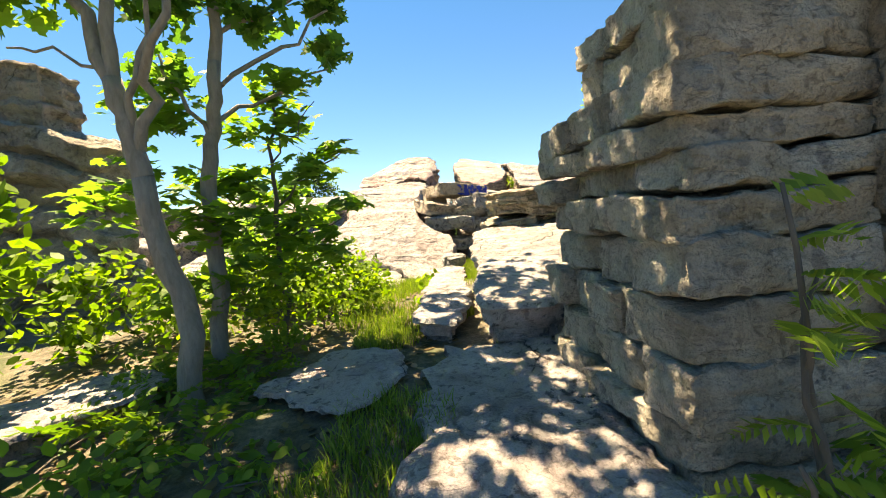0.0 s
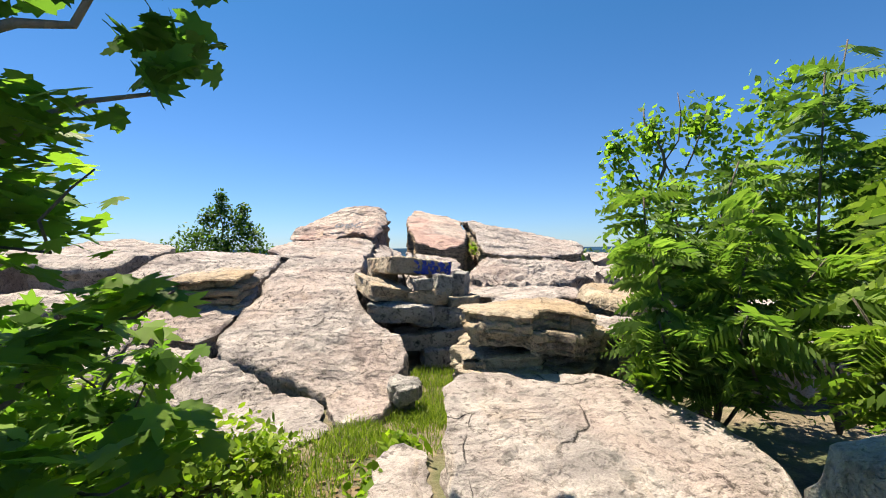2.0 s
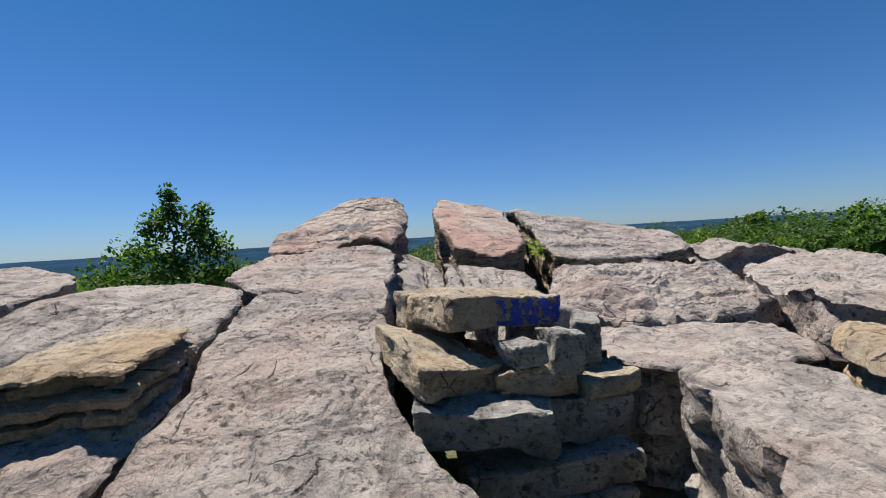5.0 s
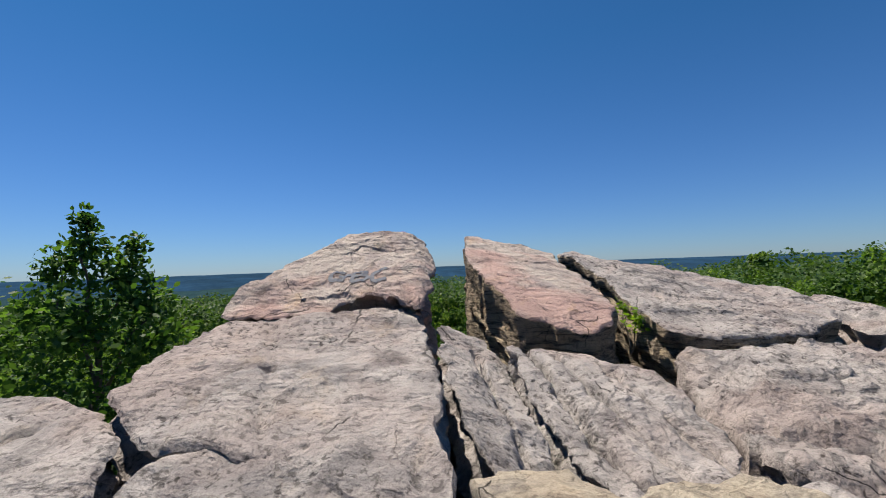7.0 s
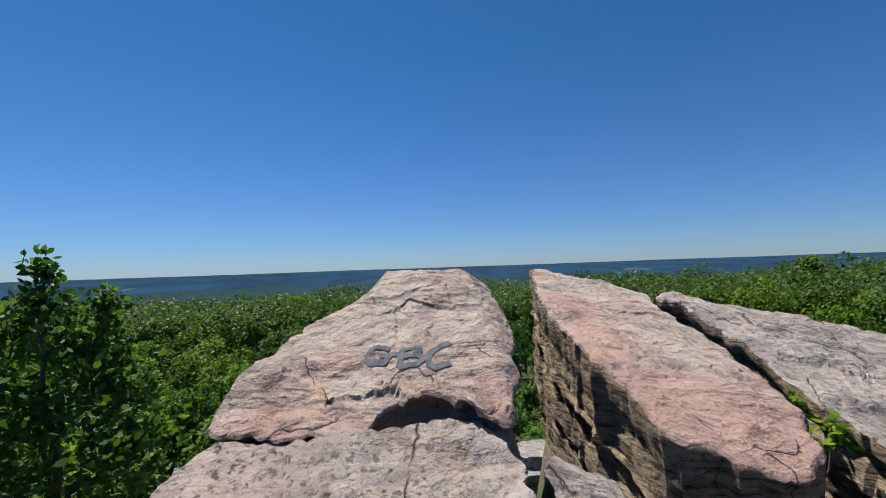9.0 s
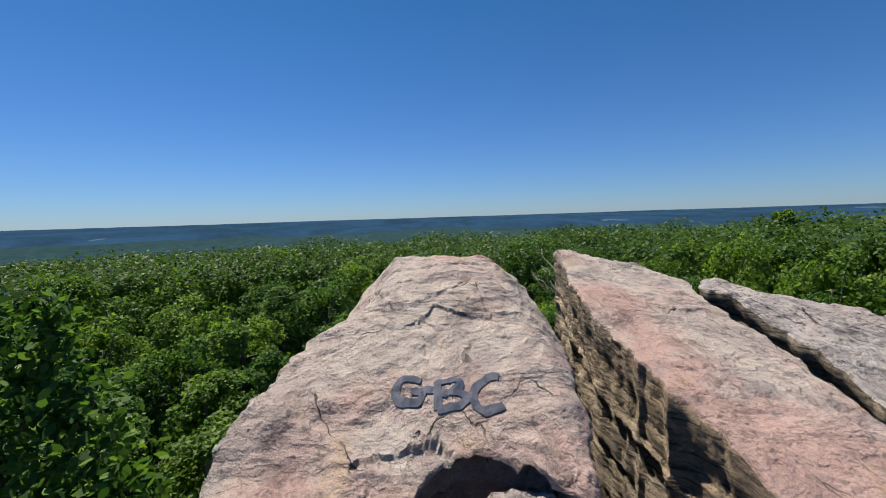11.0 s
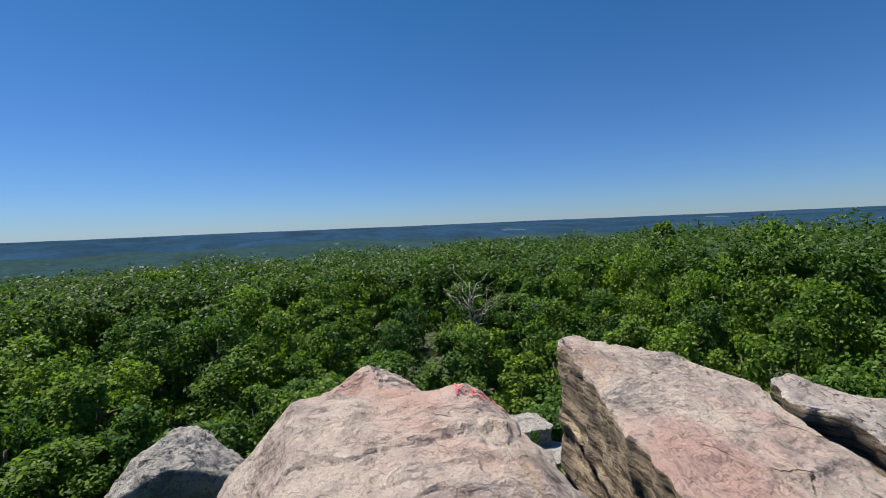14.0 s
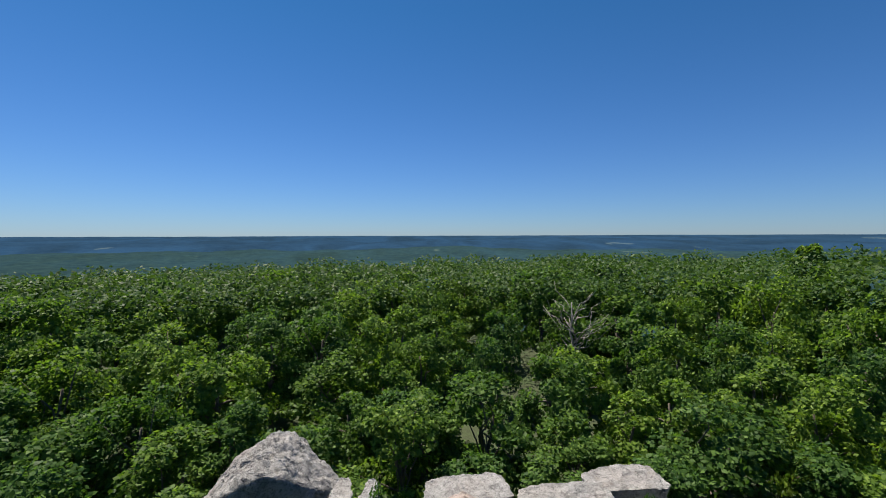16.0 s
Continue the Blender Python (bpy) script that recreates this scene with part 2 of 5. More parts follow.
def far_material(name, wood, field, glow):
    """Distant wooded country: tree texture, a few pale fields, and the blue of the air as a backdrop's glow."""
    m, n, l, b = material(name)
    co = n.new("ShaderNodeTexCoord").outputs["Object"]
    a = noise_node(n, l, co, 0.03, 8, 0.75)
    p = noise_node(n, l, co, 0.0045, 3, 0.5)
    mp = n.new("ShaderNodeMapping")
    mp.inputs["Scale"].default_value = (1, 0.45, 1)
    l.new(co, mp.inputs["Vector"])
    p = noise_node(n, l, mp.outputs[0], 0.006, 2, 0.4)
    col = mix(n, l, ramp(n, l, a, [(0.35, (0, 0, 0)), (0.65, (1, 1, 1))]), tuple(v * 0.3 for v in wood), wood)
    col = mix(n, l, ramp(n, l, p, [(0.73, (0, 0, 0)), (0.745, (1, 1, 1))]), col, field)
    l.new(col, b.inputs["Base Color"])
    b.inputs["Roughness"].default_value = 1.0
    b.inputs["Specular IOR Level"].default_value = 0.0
    # broad noise dims and lifts the haze glow, painting in the hills' shading
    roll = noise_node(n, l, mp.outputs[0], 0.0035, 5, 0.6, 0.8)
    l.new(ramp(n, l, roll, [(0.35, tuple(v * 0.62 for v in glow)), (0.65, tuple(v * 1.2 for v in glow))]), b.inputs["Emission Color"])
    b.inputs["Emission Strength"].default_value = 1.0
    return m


GROUND = ground_material("trodden_earth", (0.10, 0.085, 0.05), (0.27, 0.215, 0.15), (0.06, 0.085, 0.025))
FLOOR = ground_material("forest_floor", (0.025, 0.040, 0.014), (0.05, 0.075, 0.022), (0.04, 0.07, 0.02))
# bluish base colours and glow paint distance haze over both woods
FAR_NEAR = far_material("hazy_valley_woods", (0.022, 0.040, 0.026), (0.06, 0.08, 0.05), (0.009, 0.029, 0.055))
FAR_RIDGE = far_material("hazy_ridge_woods", (0.012, 0.022, 0.024), (0.05, 0.065, 0.05), (0.013, 0.044, 0.102))


def paint_material(name, col, wear):
    m, n, l, b = material(name)
    co = n.new("ShaderNodeTexCoord").outputs["Object"]
    f = noise_node(n, l, co, 45, 6, 0.7)
    l.new(mix(n, l, ramp(n, l, f, [(0.30, (0, 0, 0)), (0.48, (1, 1, 1))]), wear, col), b.inputs["Base Color"])
    b.inputs["Roughness"].default_value = 0.7
    return m


PAINT_SLATE = paint_material("faded_slate_paint", (0.014, 0.024, 0.055), (0.05, 0.052, 0.075))
PAINT_BLUE = paint_material("bright_blue_paint", (0.01, 0.035, 0.32), (0.05, 0.05, 0.09))
PAINT_RED = paint_material("faded_red_paint", (0.48, 0.08, 0.09), (0.42, 0.27, 0.24))


# ---------------------------------------------------------------- builders
def mesh_from(name, verts, faces, mat, smooth=False):
    me = bpy.data.meshes.new(name)
    me.from_pydata([tuple(v) for v in verts], [], [tuple(f) for f in faces])
    me.materials.append(mat)
    if smooth:
        me.polygons.foreach_set("use_smooth", [True] * len(me.polygons))
    me.update()
    return me


def thing(name, label, category, group="", kind="", at=(0, 0, 0)):
    ob = new(name)
    ob.location = at
    return tagged(ob, label, category, group, kind)


def piece(name, me, parent=None, label=""):
    ob = new(name, me)
    if parent:
        ob.parent = parent
        ob.matrix_parent_inverse = Matrix.Translation(-Vector(parent.location))
    if label:
        tagged(ob, label)
    return ob


def fbm(x, y, z, octaves=4):
    return noise.fractal((x, y, z), 0.9, 2.1, octaves)


def round_outline(pts, n, jag, seed):
    p = np.array(pts, float)
    for _ in range(1):
        q = np.roll(p, -1, 0)
        p = np.stack([0.86 * p + 0.14 * q, 0.14 * p + 0.86 * q], 1).reshape(-1, 2)
    seg = np.linalg.norm(np.roll(p, -1, 0) - p, axis=1)
    s = np.r_[0, np.cumsum(seg)]
    closed = np.vstack([p, p[:1]])
    u = np.linspace(0, s[-1], n, endpoint=False)
    o = np.stack([np.interp(u, s, closed[:, 0]), np.interp(u, s, closed[:, 1])], 1)
    t = np.roll(o, -1, 0) - np.roll(o, 1, 0)
    t /= np.linalg.norm(t, axis=1)[:, None] + 1e-9
    area = np.sum(o[:, 0] * np.roll(o[:, 1], -1) - o[:, 1] * np.roll(o[:, 0], -1))
    nrm = np.stack([t[:, 1], -t[:, 0]], 1) * (1 if area > 0 else -1)
    off = np.array([fbm(a * 3.5, b * 3.5, seed * 7.3, 4) + 0.45 * (abs(fbm(a * 11, b * 11, seed * 2.9, 3)) - 0.3) for a, b in o])
    return o + nrm * (off * jag)[:, None], nrm


def scarp_rise(x, y, line, rise, back):
    """Height of a broken sheet whose edge runs along line: it stands proud on the line's left-hand side and thins out behind."""
    best = None
    for k in range(len(line) - 1):
        (x0, y0), (x1, y1) = line[k], line[k + 1]
        dx, dy = x1 - x0, y1 - y0
        t = min(1, max(0, ((x - x0) * dx + (y - y0) * dy) / (dx * dx + dy * dy)))
        px, py = x - x0 - t * dx, y - y0 - t * dy
        d = math.hypot(px, py)
        if best is None or d < best[0]:
            end = (k == 0 and t == 0) or (k == len(line) - 2 and t == 1)
            best = d, 1 if dx * py - dy * px > 0 else -1, end
    d, side, end = best
    if d > 4 * back + 0.3:
        return 0.0
    sd = side * d + 0.05 * fbm(x * 5, y * 5, 2.0, 4) + 0.014 * fbm(x * 19, y * 19, 5.0, 3)
    fade = math.exp(-d / 0.10) if end else 1.0
    if sd > 0:
        return rise * fade * math.exp(-sd / back)
    return -0.45 * rise * fade * math.exp(sd / 0.07)


def slab_mesh(name, outline, top, drop, mat, seed=0, seg=150, rings=30, sides=16, rough=0.045, edge=0.022, jag=0.06,
              strata=0.05, layer=0.13, flare=0.0, grooves=(), steps=(), side_mat=None):
    """A rock with an uneven top that follows top(x, y), a worn rim, and layered sides going down by drop."""
    o, nrm = round_outline(outline, seg, jag, seed)
    c = o.mean(0)
    verts, faces = [(c[0], c[1], 0)], []
    rs = (np.arange(1, rings + 1) / rings) ** 0.85
    for r in rs:
        verts += [(*q, 0) for q in c + (o - c) * r]
    v = np.array(verts)
    reach = np.linalg.norm(o - c, axis=1)
    for i in range(len(v)):
        x, y = v[i, 0], v[i, 1]
        z = top(x, y) + rough * fbm(x * 1.1, y * 1.1, seed * 3.1, 5) + 0.35 * rough * fbm(x * 6, y * 6, seed + 4.0, 3)
        # bedding steps: the surface breaks off in thin sheets
        st = fbm(x * 0.8 + 5, y * 0.8, seed * 1.7, 3) * 6
        z += rough * 0.5 * (math.floor(st) + min(1.0, (st - math.floor(st)) * 9)) * 0.5
        z += 0.4 * rough * (abs(fbm(x * 2.6, y * 2.6, seed + 9.0, 4)) - 0.3)
        if i:
            k, a = divmod(i - 1, seg)
            e = (1 - rs[k]) * reach[a]
            if e < edge:
                z -= edge * (1 - math.sqrt(max(0.0, 1 - (1 - e / edge) ** 2)))
        for x0, y0, x1, y1, depth, width in grooves:
            dx, dy = x1 - x0, y1 - y0
            t = min(1, max(0, ((x - x0) * dx + (y - y0) * dy) / (dx * dx + dy * dy)))
            d = math.hypot(x - x0 - t * dx, y - y0 - t * dy) + 0.05 * fbm(x * 4, y * 4, 2.0, 3)
            z -= depth * math.exp(-(d / width) ** 2)
        for line, rise, back in steps:
            z += scarp_rise(x, y, line, rise, back)
        v[i, 2] = z
    verts = list(map(tuple, v))
    for a in range(seg):
        faces.append((0, 1 + a, 1 + (a + 1) % seg))
    for k in range(rings - 1):
        b0, b1 = 1 + k * seg, 1 + (k + 1) * seg
        faces += [(b0 + a, b1 + a, b1 + (a + 1) % seg, b0 + (a + 1) % seg) for a in range(seg)]
    last = 1 + (rings - 1) * seg
    rim = v[last:last + seg]
    for j in range(1, sides + 1):
        f = j / sides
        for a in range(seg):
            z = rim[a, 2] - drop * f
            lay = (rim[a, 2] - z + 0.05 * fbm(rim[a, 0] * 1.5, rim[a, 1] * 1.5, seed, 2)) / layer
            li = math.floor(lay)
            h = noise.cell((li * 1.3 + 0.5, seed * 2.7 + 0.5, 0.5 + 0.0 * a))
            fr = lay - li
            off = strata * (h - 0.5) * 1.4 - strata * 0.9 * math.exp(-((min(fr, 1 - fr)) / 0.10) ** 2)
            off += 0.6 * rough * fbm(rim[a, 0] * 4, rim[a, 1] * 4, z * 4, 4) + flare * f
            verts.append((rim[a, 0] + nrm[a, 0] * off, rim[a, 1] + nrm[a, 1] * off, z))
        b0, b1 = last + (j - 1) * seg, last + j * seg
        faces += [(b0 + a, b1 + a, b1 + (a + 1) % seg, b0 + (a + 1) % seg) for a in range(seg)]
    faces.append(tuple(last + sides * seg + a for a in reversed(range(seg))))
    area = np.sum(o[:, 0] * np.roll(o[:, 1], -1) - o[:, 1] * np.roll(o[:, 0], -1))
    if area < 0:
        faces = [tuple(reversed(f)) for f in faces]
    me = mesh_from(name, verts, faces, mat, smooth=True)
    me.set_sharp_from_angle(angle=radians(42))
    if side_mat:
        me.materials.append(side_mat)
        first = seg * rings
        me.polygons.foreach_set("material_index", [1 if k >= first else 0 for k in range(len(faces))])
    return me


def rock(name, label, outline, top, drop, mat, group="", category="rock", **kw):
    me = slab_mesh(name, outline, top, drop, mat, **kw)
    return tagged(new(name, me), label, category, group)


def block_mesh(name, sx, sy, sz, mat, seed, rough=0.03, n=9):
    """A roughly squared stone about its own centre, split along its bedding, with chipped corners."""
    bm = bmesh.new()
    bmesh.ops.create_cube(bm, size=2.0)
    bmesh.ops.subdivide_edges(bm, edges=bm.edges[:], cuts=n, use_grid_fill=True)
    k = Vector((seed * 3.7, seed * 1.3, seed * 5.1))
    for v in bm.verts:
        p = v.co
        q = Vector(p)
        q *= 1 / (abs(p.x) ** 22 + abs(p.y) ** 22 + abs(p.z) ** 22) ** (1 / 22)
        q = Vector((q.x * sx / 2, q.y * sy / 2, q.z * sz / 2))
        d = noise.noise_vector(q * 2.6 + k) * rough * 1.25 + noise.noise_vector(q * 9 + k) * rough * 0.5 + noise.noise_vector(q * 25 + k) * rough * 0.3
        chip = noise.noise((q + k) * 4.5) * 3
        flat = Vector((p.x, p.y, 0.3 * p.z))
        if flat.length > 0:
            d += flat.normalized() * rough * 0.35 * (math.floor(chip) + 0.5)
        v.co = q + d
    me = bpy.data.meshes.new(name)
    bm.to_mesh(me)
    bm.free()
    me.materials.append(mat)
    me.polygons.foreach_set("use_smooth", [True] * len(me.polygons))
    me.set_sharp_from_angle(angle=radians(35))
    return me


def tube(points, radii, sides=8):
    """Vertices and faces of a tapered, bent limb."""
    verts, faces = [], []
    pts = [Vector(p) for p in points]
    for i, p in enumerate(pts):
        d = (pts[min(i + 1, len(pts) - 1)] - pts[max(i - 1, 0)]).normalized()
        u = d.orthogonal().normalized()
        w = d.cross(u)
        for s in range(sides):
            a = 2 * math.pi * s / sides
            verts.append(tuple(p + (u * math.cos(a) + w * math.sin(a)) * radii[i]))
        if i:
            b0, b1 = (i - 1) * sides, i * sides
            faces += [(b0 + s, b0 + (s + 1) % sides, b1 + (s + 1) % sides, b1 + s) for s in range(sides)]
    faces.append(tuple(range((len(pts) - 1) * sides, len(pts) * sides)))
    return verts, faces


def limb(p0, p1, r0, r1, rng, bend=0.08, n=7, sides=7):
    a, b = np.array(p0, float), np.array(p1, float)
    length = np.linalg.norm(b - a)
    f = np.linspace(0, 1, n)
    pts = a + (b - a) * f[:, None]
    wob = rng.normal(0, bend * length, (n, 3)) * np.sin(np.pi * f)[:, None] * 0.5
    pts = pts + wob
    return tube([tuple(p) for p in pts], list(r0 + (r1 - r0) * f), sides)


def joined(parts):
    verts, faces = [], []
    for v, f in parts:
        k = len(verts)
        verts += list(v)
        faces += [tuple(i + k for i in q) for q in f]
    return verts, faces


HALF_MAPLE = [(.20, -.10), (.25, .02), (.40, .04), (.57, .21), (.43, .25), (.41, .36), (.22, .33), (.29, .50), (.37, .67), (.24, .64), (.13, .60), (.10, .79)]
MAPLE = [(0, 0)] + HALF_MAPLE + [(0, 1.0)] + [(-a, b) for a, b in reversed(HALF_MAPLE)]
OVAL = [(0, 0), (0.26, 0.3), (0.24, 0.65), (0, 1.0), (-0.24, 0.65), (-0.26, 0.3)]
RHOMB = [(0, 0), (0.34, 0.48), (0, 1.0), (-0.34, 0.48)]


def leaves(pos, size, shape, rng, up=0.5, spread=0.35, fold=0.15, outward=None):
    """One leaf at each position, turned at random but mostly facing up."""
    n, k = len(pos), len(shape)
    sh = np.array(shape, float)
    nrm = rng.normal(0, 1, (n, 3))
    nrm /= np.linalg.norm(nrm, axis=1)[:, None]
    nrm = nrm * (1 - up) + (np.array([0, 0, up]) if outward is None else outward * up)
    nrm /= np.linalg.norm(nrm, axis=1)[:, None]
    ref = rng.normal(0, 1, (n, 3))
    u = np.cross(nrm, ref)
    u /= np.linalg.norm(u, axis=1)[:, None]
    w = np.cross(nrm, u)
    s = size * (1 + rng.uniform(-spread, spread, n))
    local = np.stack([sh[:, 0], sh[:, 1] - 0.5, -fold * np.abs(sh[:, 0]) - 0.12 * sh[:, 1] ** 2], 1)
    v = pos[:, None, :] + s[:, None, None] * (local[None, :, 0:1] * u[:, None, :] + local[None, :, 1:2] * w[:, None, :] + local[None, :, 2:3] * nrm[:, None, :])
    return v.reshape(-1, 3).tolist(), [tuple(range(i * k, i * k + k)) for i in range(n)]


def cloud(blobs, rng, shell=0.55):
    """Points in lumpy clumps; blobs: x, y, z, radius, flatness, count."""
    out = []
    for x, y, z, r, flat, n in blobs:
        d = rng.normal(0, 1, (n, 3))
        d /= np.linalg.norm(d, axis=1)[:, None]
        rr = r * (shell + (1 - shell) * rng.random(n)) ** 1.0
        out.append(np.array([x, y, z]) + d * rr[:, None] * np.array([1, 1, flat]))
    return np.vstack(out)


def frond(base, tip, width, pairs, rng, droop=0.25):
    """A feather leaf: a stalk with pairs of narrow leaflets."""
    a, b = np.array(base, float), np.array(tip, float)
    d = b - a
    length = np.linalg.norm(d)
    d /= length
    side = np.cross(d, [0, 0, 1.0])
    side /= np.linalg.norm(side) + 1e-9
    upv = np.cross(side, d)
    roll = rng.normal(0, 0.6)
    side, upv = side * math.cos(roll) + upv * math.sin(roll), upv * math.cos(roll) - side * math.sin(roll)
    verts, faces = [], []
    for i in range(pairs):
        f = (i + 1.0) / (pairs + 0.3)
        p = a + d * length * f - np.array([0, 0, droop * length * f * f])
        wl = width * math.sin(math.pi * (0.18 + 0.78 * f)) ** 0.7
        for s in (-1, 1):
            dirn = side * s + d * rng.uniform(.25, .55) - upv * rng.uniform(.1, .8)
            dirn /= np.linalg.norm(dirn)
            q = p + dirn * wl
            m1, m2 = p + dirn * wl * 0.4 + d * wl * 0.15 + upv * wl * .06, p + dirn * wl * 0.4 - d * wl * 0.15 - upv * wl * .06
            k = len(verts)
            verts += [tuple(p), tuple(m1), tuple(q), tuple(m2)]
            faces.append((k, k + 1, k + 2, k + 3))
    return verts, faces


# ---------------------------------------------------------------- the lie of the land
RIDGE_Y = (3.0, 5.5, 6.0, 6.8, 7.3, 9.0, 9.6, 10.9, 11.4, 11.7, 12.7, 13.4, 13.7, 14.2)
RIDGE_Z = (0.10, 0.20, 0.45, 0.86, 1.08, 1.75, 1.83, 2.00, 2.20, 2.38, 2.86, 2.93, 2.95, 2.80)


def ridge(x, y):
    return float(np.interp(y, RIDGE_Y, RIDGE_Z))


def plane(x0, y0, z0, ax, ay):
    return lambda x, y: z0 + ax * (x - x0) + ay * (y - y0)


def smooth(a, b, t):
    t = min(1.0, max(0.0, (t - a) / (b - a)))   # also runs downwards, for a > b
    return t * t * (3 - 2 * t)


def canopy(x, y):
    """Height of the treetops beyond the cliff."""
    d = math.hypot(x + 0.5, y - 12.5)
    return float(np.interp(d, (6, 11, 20, 32, 45, 70, 110, 160), (-6.5, -5.0, -3.4, -1.6, -0.6, -0.6, -3.4, -9.0))) + 0.10 * max(0.0, x) * smooth(20, 60, d) * 0.38


def land(x, y):
    d = math.hypot(x + 0.5, y - 9.0)
    z = 0.05 + 0.10 * y - 0.02 * abs(x)
    z = min(z, 0.36)
    z += 0.05 * fbm(x * 0.7, y * 0.7, 0.3, 4) if d < 30 else 0.0
    # the cliff all round the far side of the outcrop, then a wooded shelf, then the valley
    ahead = smooth(-2.0, 2.5, y - 13.0 + 0.12 * abs(x))
    side = smooth(5.5, 9.5, abs(x + 0.3)) * smooth(6.5, 9.5, y)
    low = max(ahead, side)
    shelf = -9.8 - 1.5 * smooth(20, 45, d)
    z = z * (1 - low) + shelf * low
    core = smooth(3.4, 2.2, abs(x - 0.4)) * smooth(6.2, 7.4, y) * smooth(14.6, 13.6, y)
    if core > 0:
        cleft = smooth(-.6, -.3, x) * smooth(.75, .4, x) * smooth(8.6, 9.2, y)
        z = z * (1 - core) + core * max(z, ridge(x, y) - 1.25 - 1.6 * cleft)
    if d > 60:
        back = smooth(20, -120, y)
        z = z * (1 - smooth(60, 160, d)) + smooth(60, 160, d) * (-26 * (1 - back) - 4 * back)
    if d > 160:
        back = smooth(0, -300, y)
        z += (-115 * smooth(160, 900, d) + 95 * smooth(1300, 3300, d)) * (1 - back)
    return z


def build_ground():
    rad = list(np.linspace(0.0, 12, 70)[1:]) + list(np.geomspace(12.3, 1200, 60))
    seg = 160
    verts, faces = [(-0.5, 9.0, land(-0.5, 9.0))], []
    for r in rad:
        for a in range(seg):
            th = 2 * math.pi * a / seg
            x, y = -0.5 + r * math.cos(th), 9.0 + r * math.sin(th)
            verts.append((x, y, land(x, y)))
    faces += [(0, 1 + a, 1 + (a + 1) % seg) for a in range(seg)]
    for k in range(len(rad) - 1):
        b0, b1 = 1 + k * seg, 1 + (k + 1) * seg
        faces += [(b0 + a, b1 + a, b1 + (a + 1) % seg, b0 + (a + 1) % seg) for a in range(seg)]
    me = mesh_from("ground", verts, faces, GROUND, True)
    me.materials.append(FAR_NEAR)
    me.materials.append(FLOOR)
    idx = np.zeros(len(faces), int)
    # the outer rings take the valley woods with their painted haze
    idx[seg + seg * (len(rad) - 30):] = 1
    for k, f in enumerate(faces):
        if idx[k] == 0 and min(verts[q][2] for q in f) < -2.5:
            idx[k] = 2
    me.polygons.foreach_set("material_index", idx)
    return tagged(new("ground", me), "brown earth with leaf litter, falling to wooded slopes", "ground", kind="structure")


ground = build_ground()


def build_backdrop():
    """Wooded hills across the valley, in four ranges one behind another."""
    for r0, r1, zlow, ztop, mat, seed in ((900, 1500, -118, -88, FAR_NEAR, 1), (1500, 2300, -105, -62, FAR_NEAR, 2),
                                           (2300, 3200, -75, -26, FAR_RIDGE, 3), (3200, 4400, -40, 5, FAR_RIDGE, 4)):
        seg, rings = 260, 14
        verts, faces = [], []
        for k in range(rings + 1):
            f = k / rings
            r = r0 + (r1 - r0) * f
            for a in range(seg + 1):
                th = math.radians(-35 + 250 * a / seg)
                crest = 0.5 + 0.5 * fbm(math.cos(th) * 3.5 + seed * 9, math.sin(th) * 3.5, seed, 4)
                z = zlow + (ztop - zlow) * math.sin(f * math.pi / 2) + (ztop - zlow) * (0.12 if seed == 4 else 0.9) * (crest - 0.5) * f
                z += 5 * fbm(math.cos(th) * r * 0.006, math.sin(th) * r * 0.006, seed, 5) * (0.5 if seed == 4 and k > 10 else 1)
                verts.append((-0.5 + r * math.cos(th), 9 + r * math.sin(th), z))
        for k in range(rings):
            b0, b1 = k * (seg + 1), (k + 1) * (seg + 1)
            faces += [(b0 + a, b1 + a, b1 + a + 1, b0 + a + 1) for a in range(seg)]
        tagged(new("backdrop", mesh_from("backdrop", verts, faces, mat, True)), "wooded ridge across the valley with blue haze painted in as glow", "hills", kind="structure")


build_backdrop()

# ---------------------------------------------------------------- the outcrop
G = "slabs of the outcrop"
PALE = "pale grey-pink sandstone slab with a pitted weathered top"
main_slab = rock("rock_slab", "large sloping pale sandstone slab pitted with grey lichen",
     [(.15, 5.6), (-.3, 5.45), (-.47, 6.03), (-1.0, 6.25), (-1.6, 6.6), (-1.83, 6.85), (-1.72, 7.3), (-1.6, 7.8), (-1.66, 8.2), (-1.52, 9.08),
      (-1.3, 9.13), (-.96, 8.90), (-.6, 8.73), (-.34, 8.52), (-.34, 8.1), (-.36, 7.7), (-.1, 7.2), (.33, 6.7)],
     lambda x, y: max(ridge(x, y), 0.43), 0.9, ROCK, G, seed=1, seg=220, rings=60, rough=0.05, edge=0.025, grooves=((-.95, 6.85, -.5, 6.7, .035, .03), (-1.75, 7.1, -1.2, 7.0, .02, .03)))
rock("rock_slab", "pale sandstone slab crossed by a rusty seam",
     [(-1.54, 9.05), (-1.3, 9.07), (-.96, 8.86), (-.6, 8.69), (-.33, 8.5), (-.33, 8.85), (-.29, 9.7), (-.27, 11.05), (-.6, 11.25),
      (-.95, 11.15), (-1.3, 11.12), (-1.65, 11.18), (-2.05, 11.2), (-2.2, 10.3), (-2.0, 9.62)],
     lambda x, y: ridge(x, y) - 0.02, 1.3, ROCK, G, seed=2, seg=220, rings=56, edge=0.03, grooves=((-1.55, 11.0, -1.3, 10.0, .03, .03), (-1.3, 10.0, -1.1, 9.1, .03, .03)))
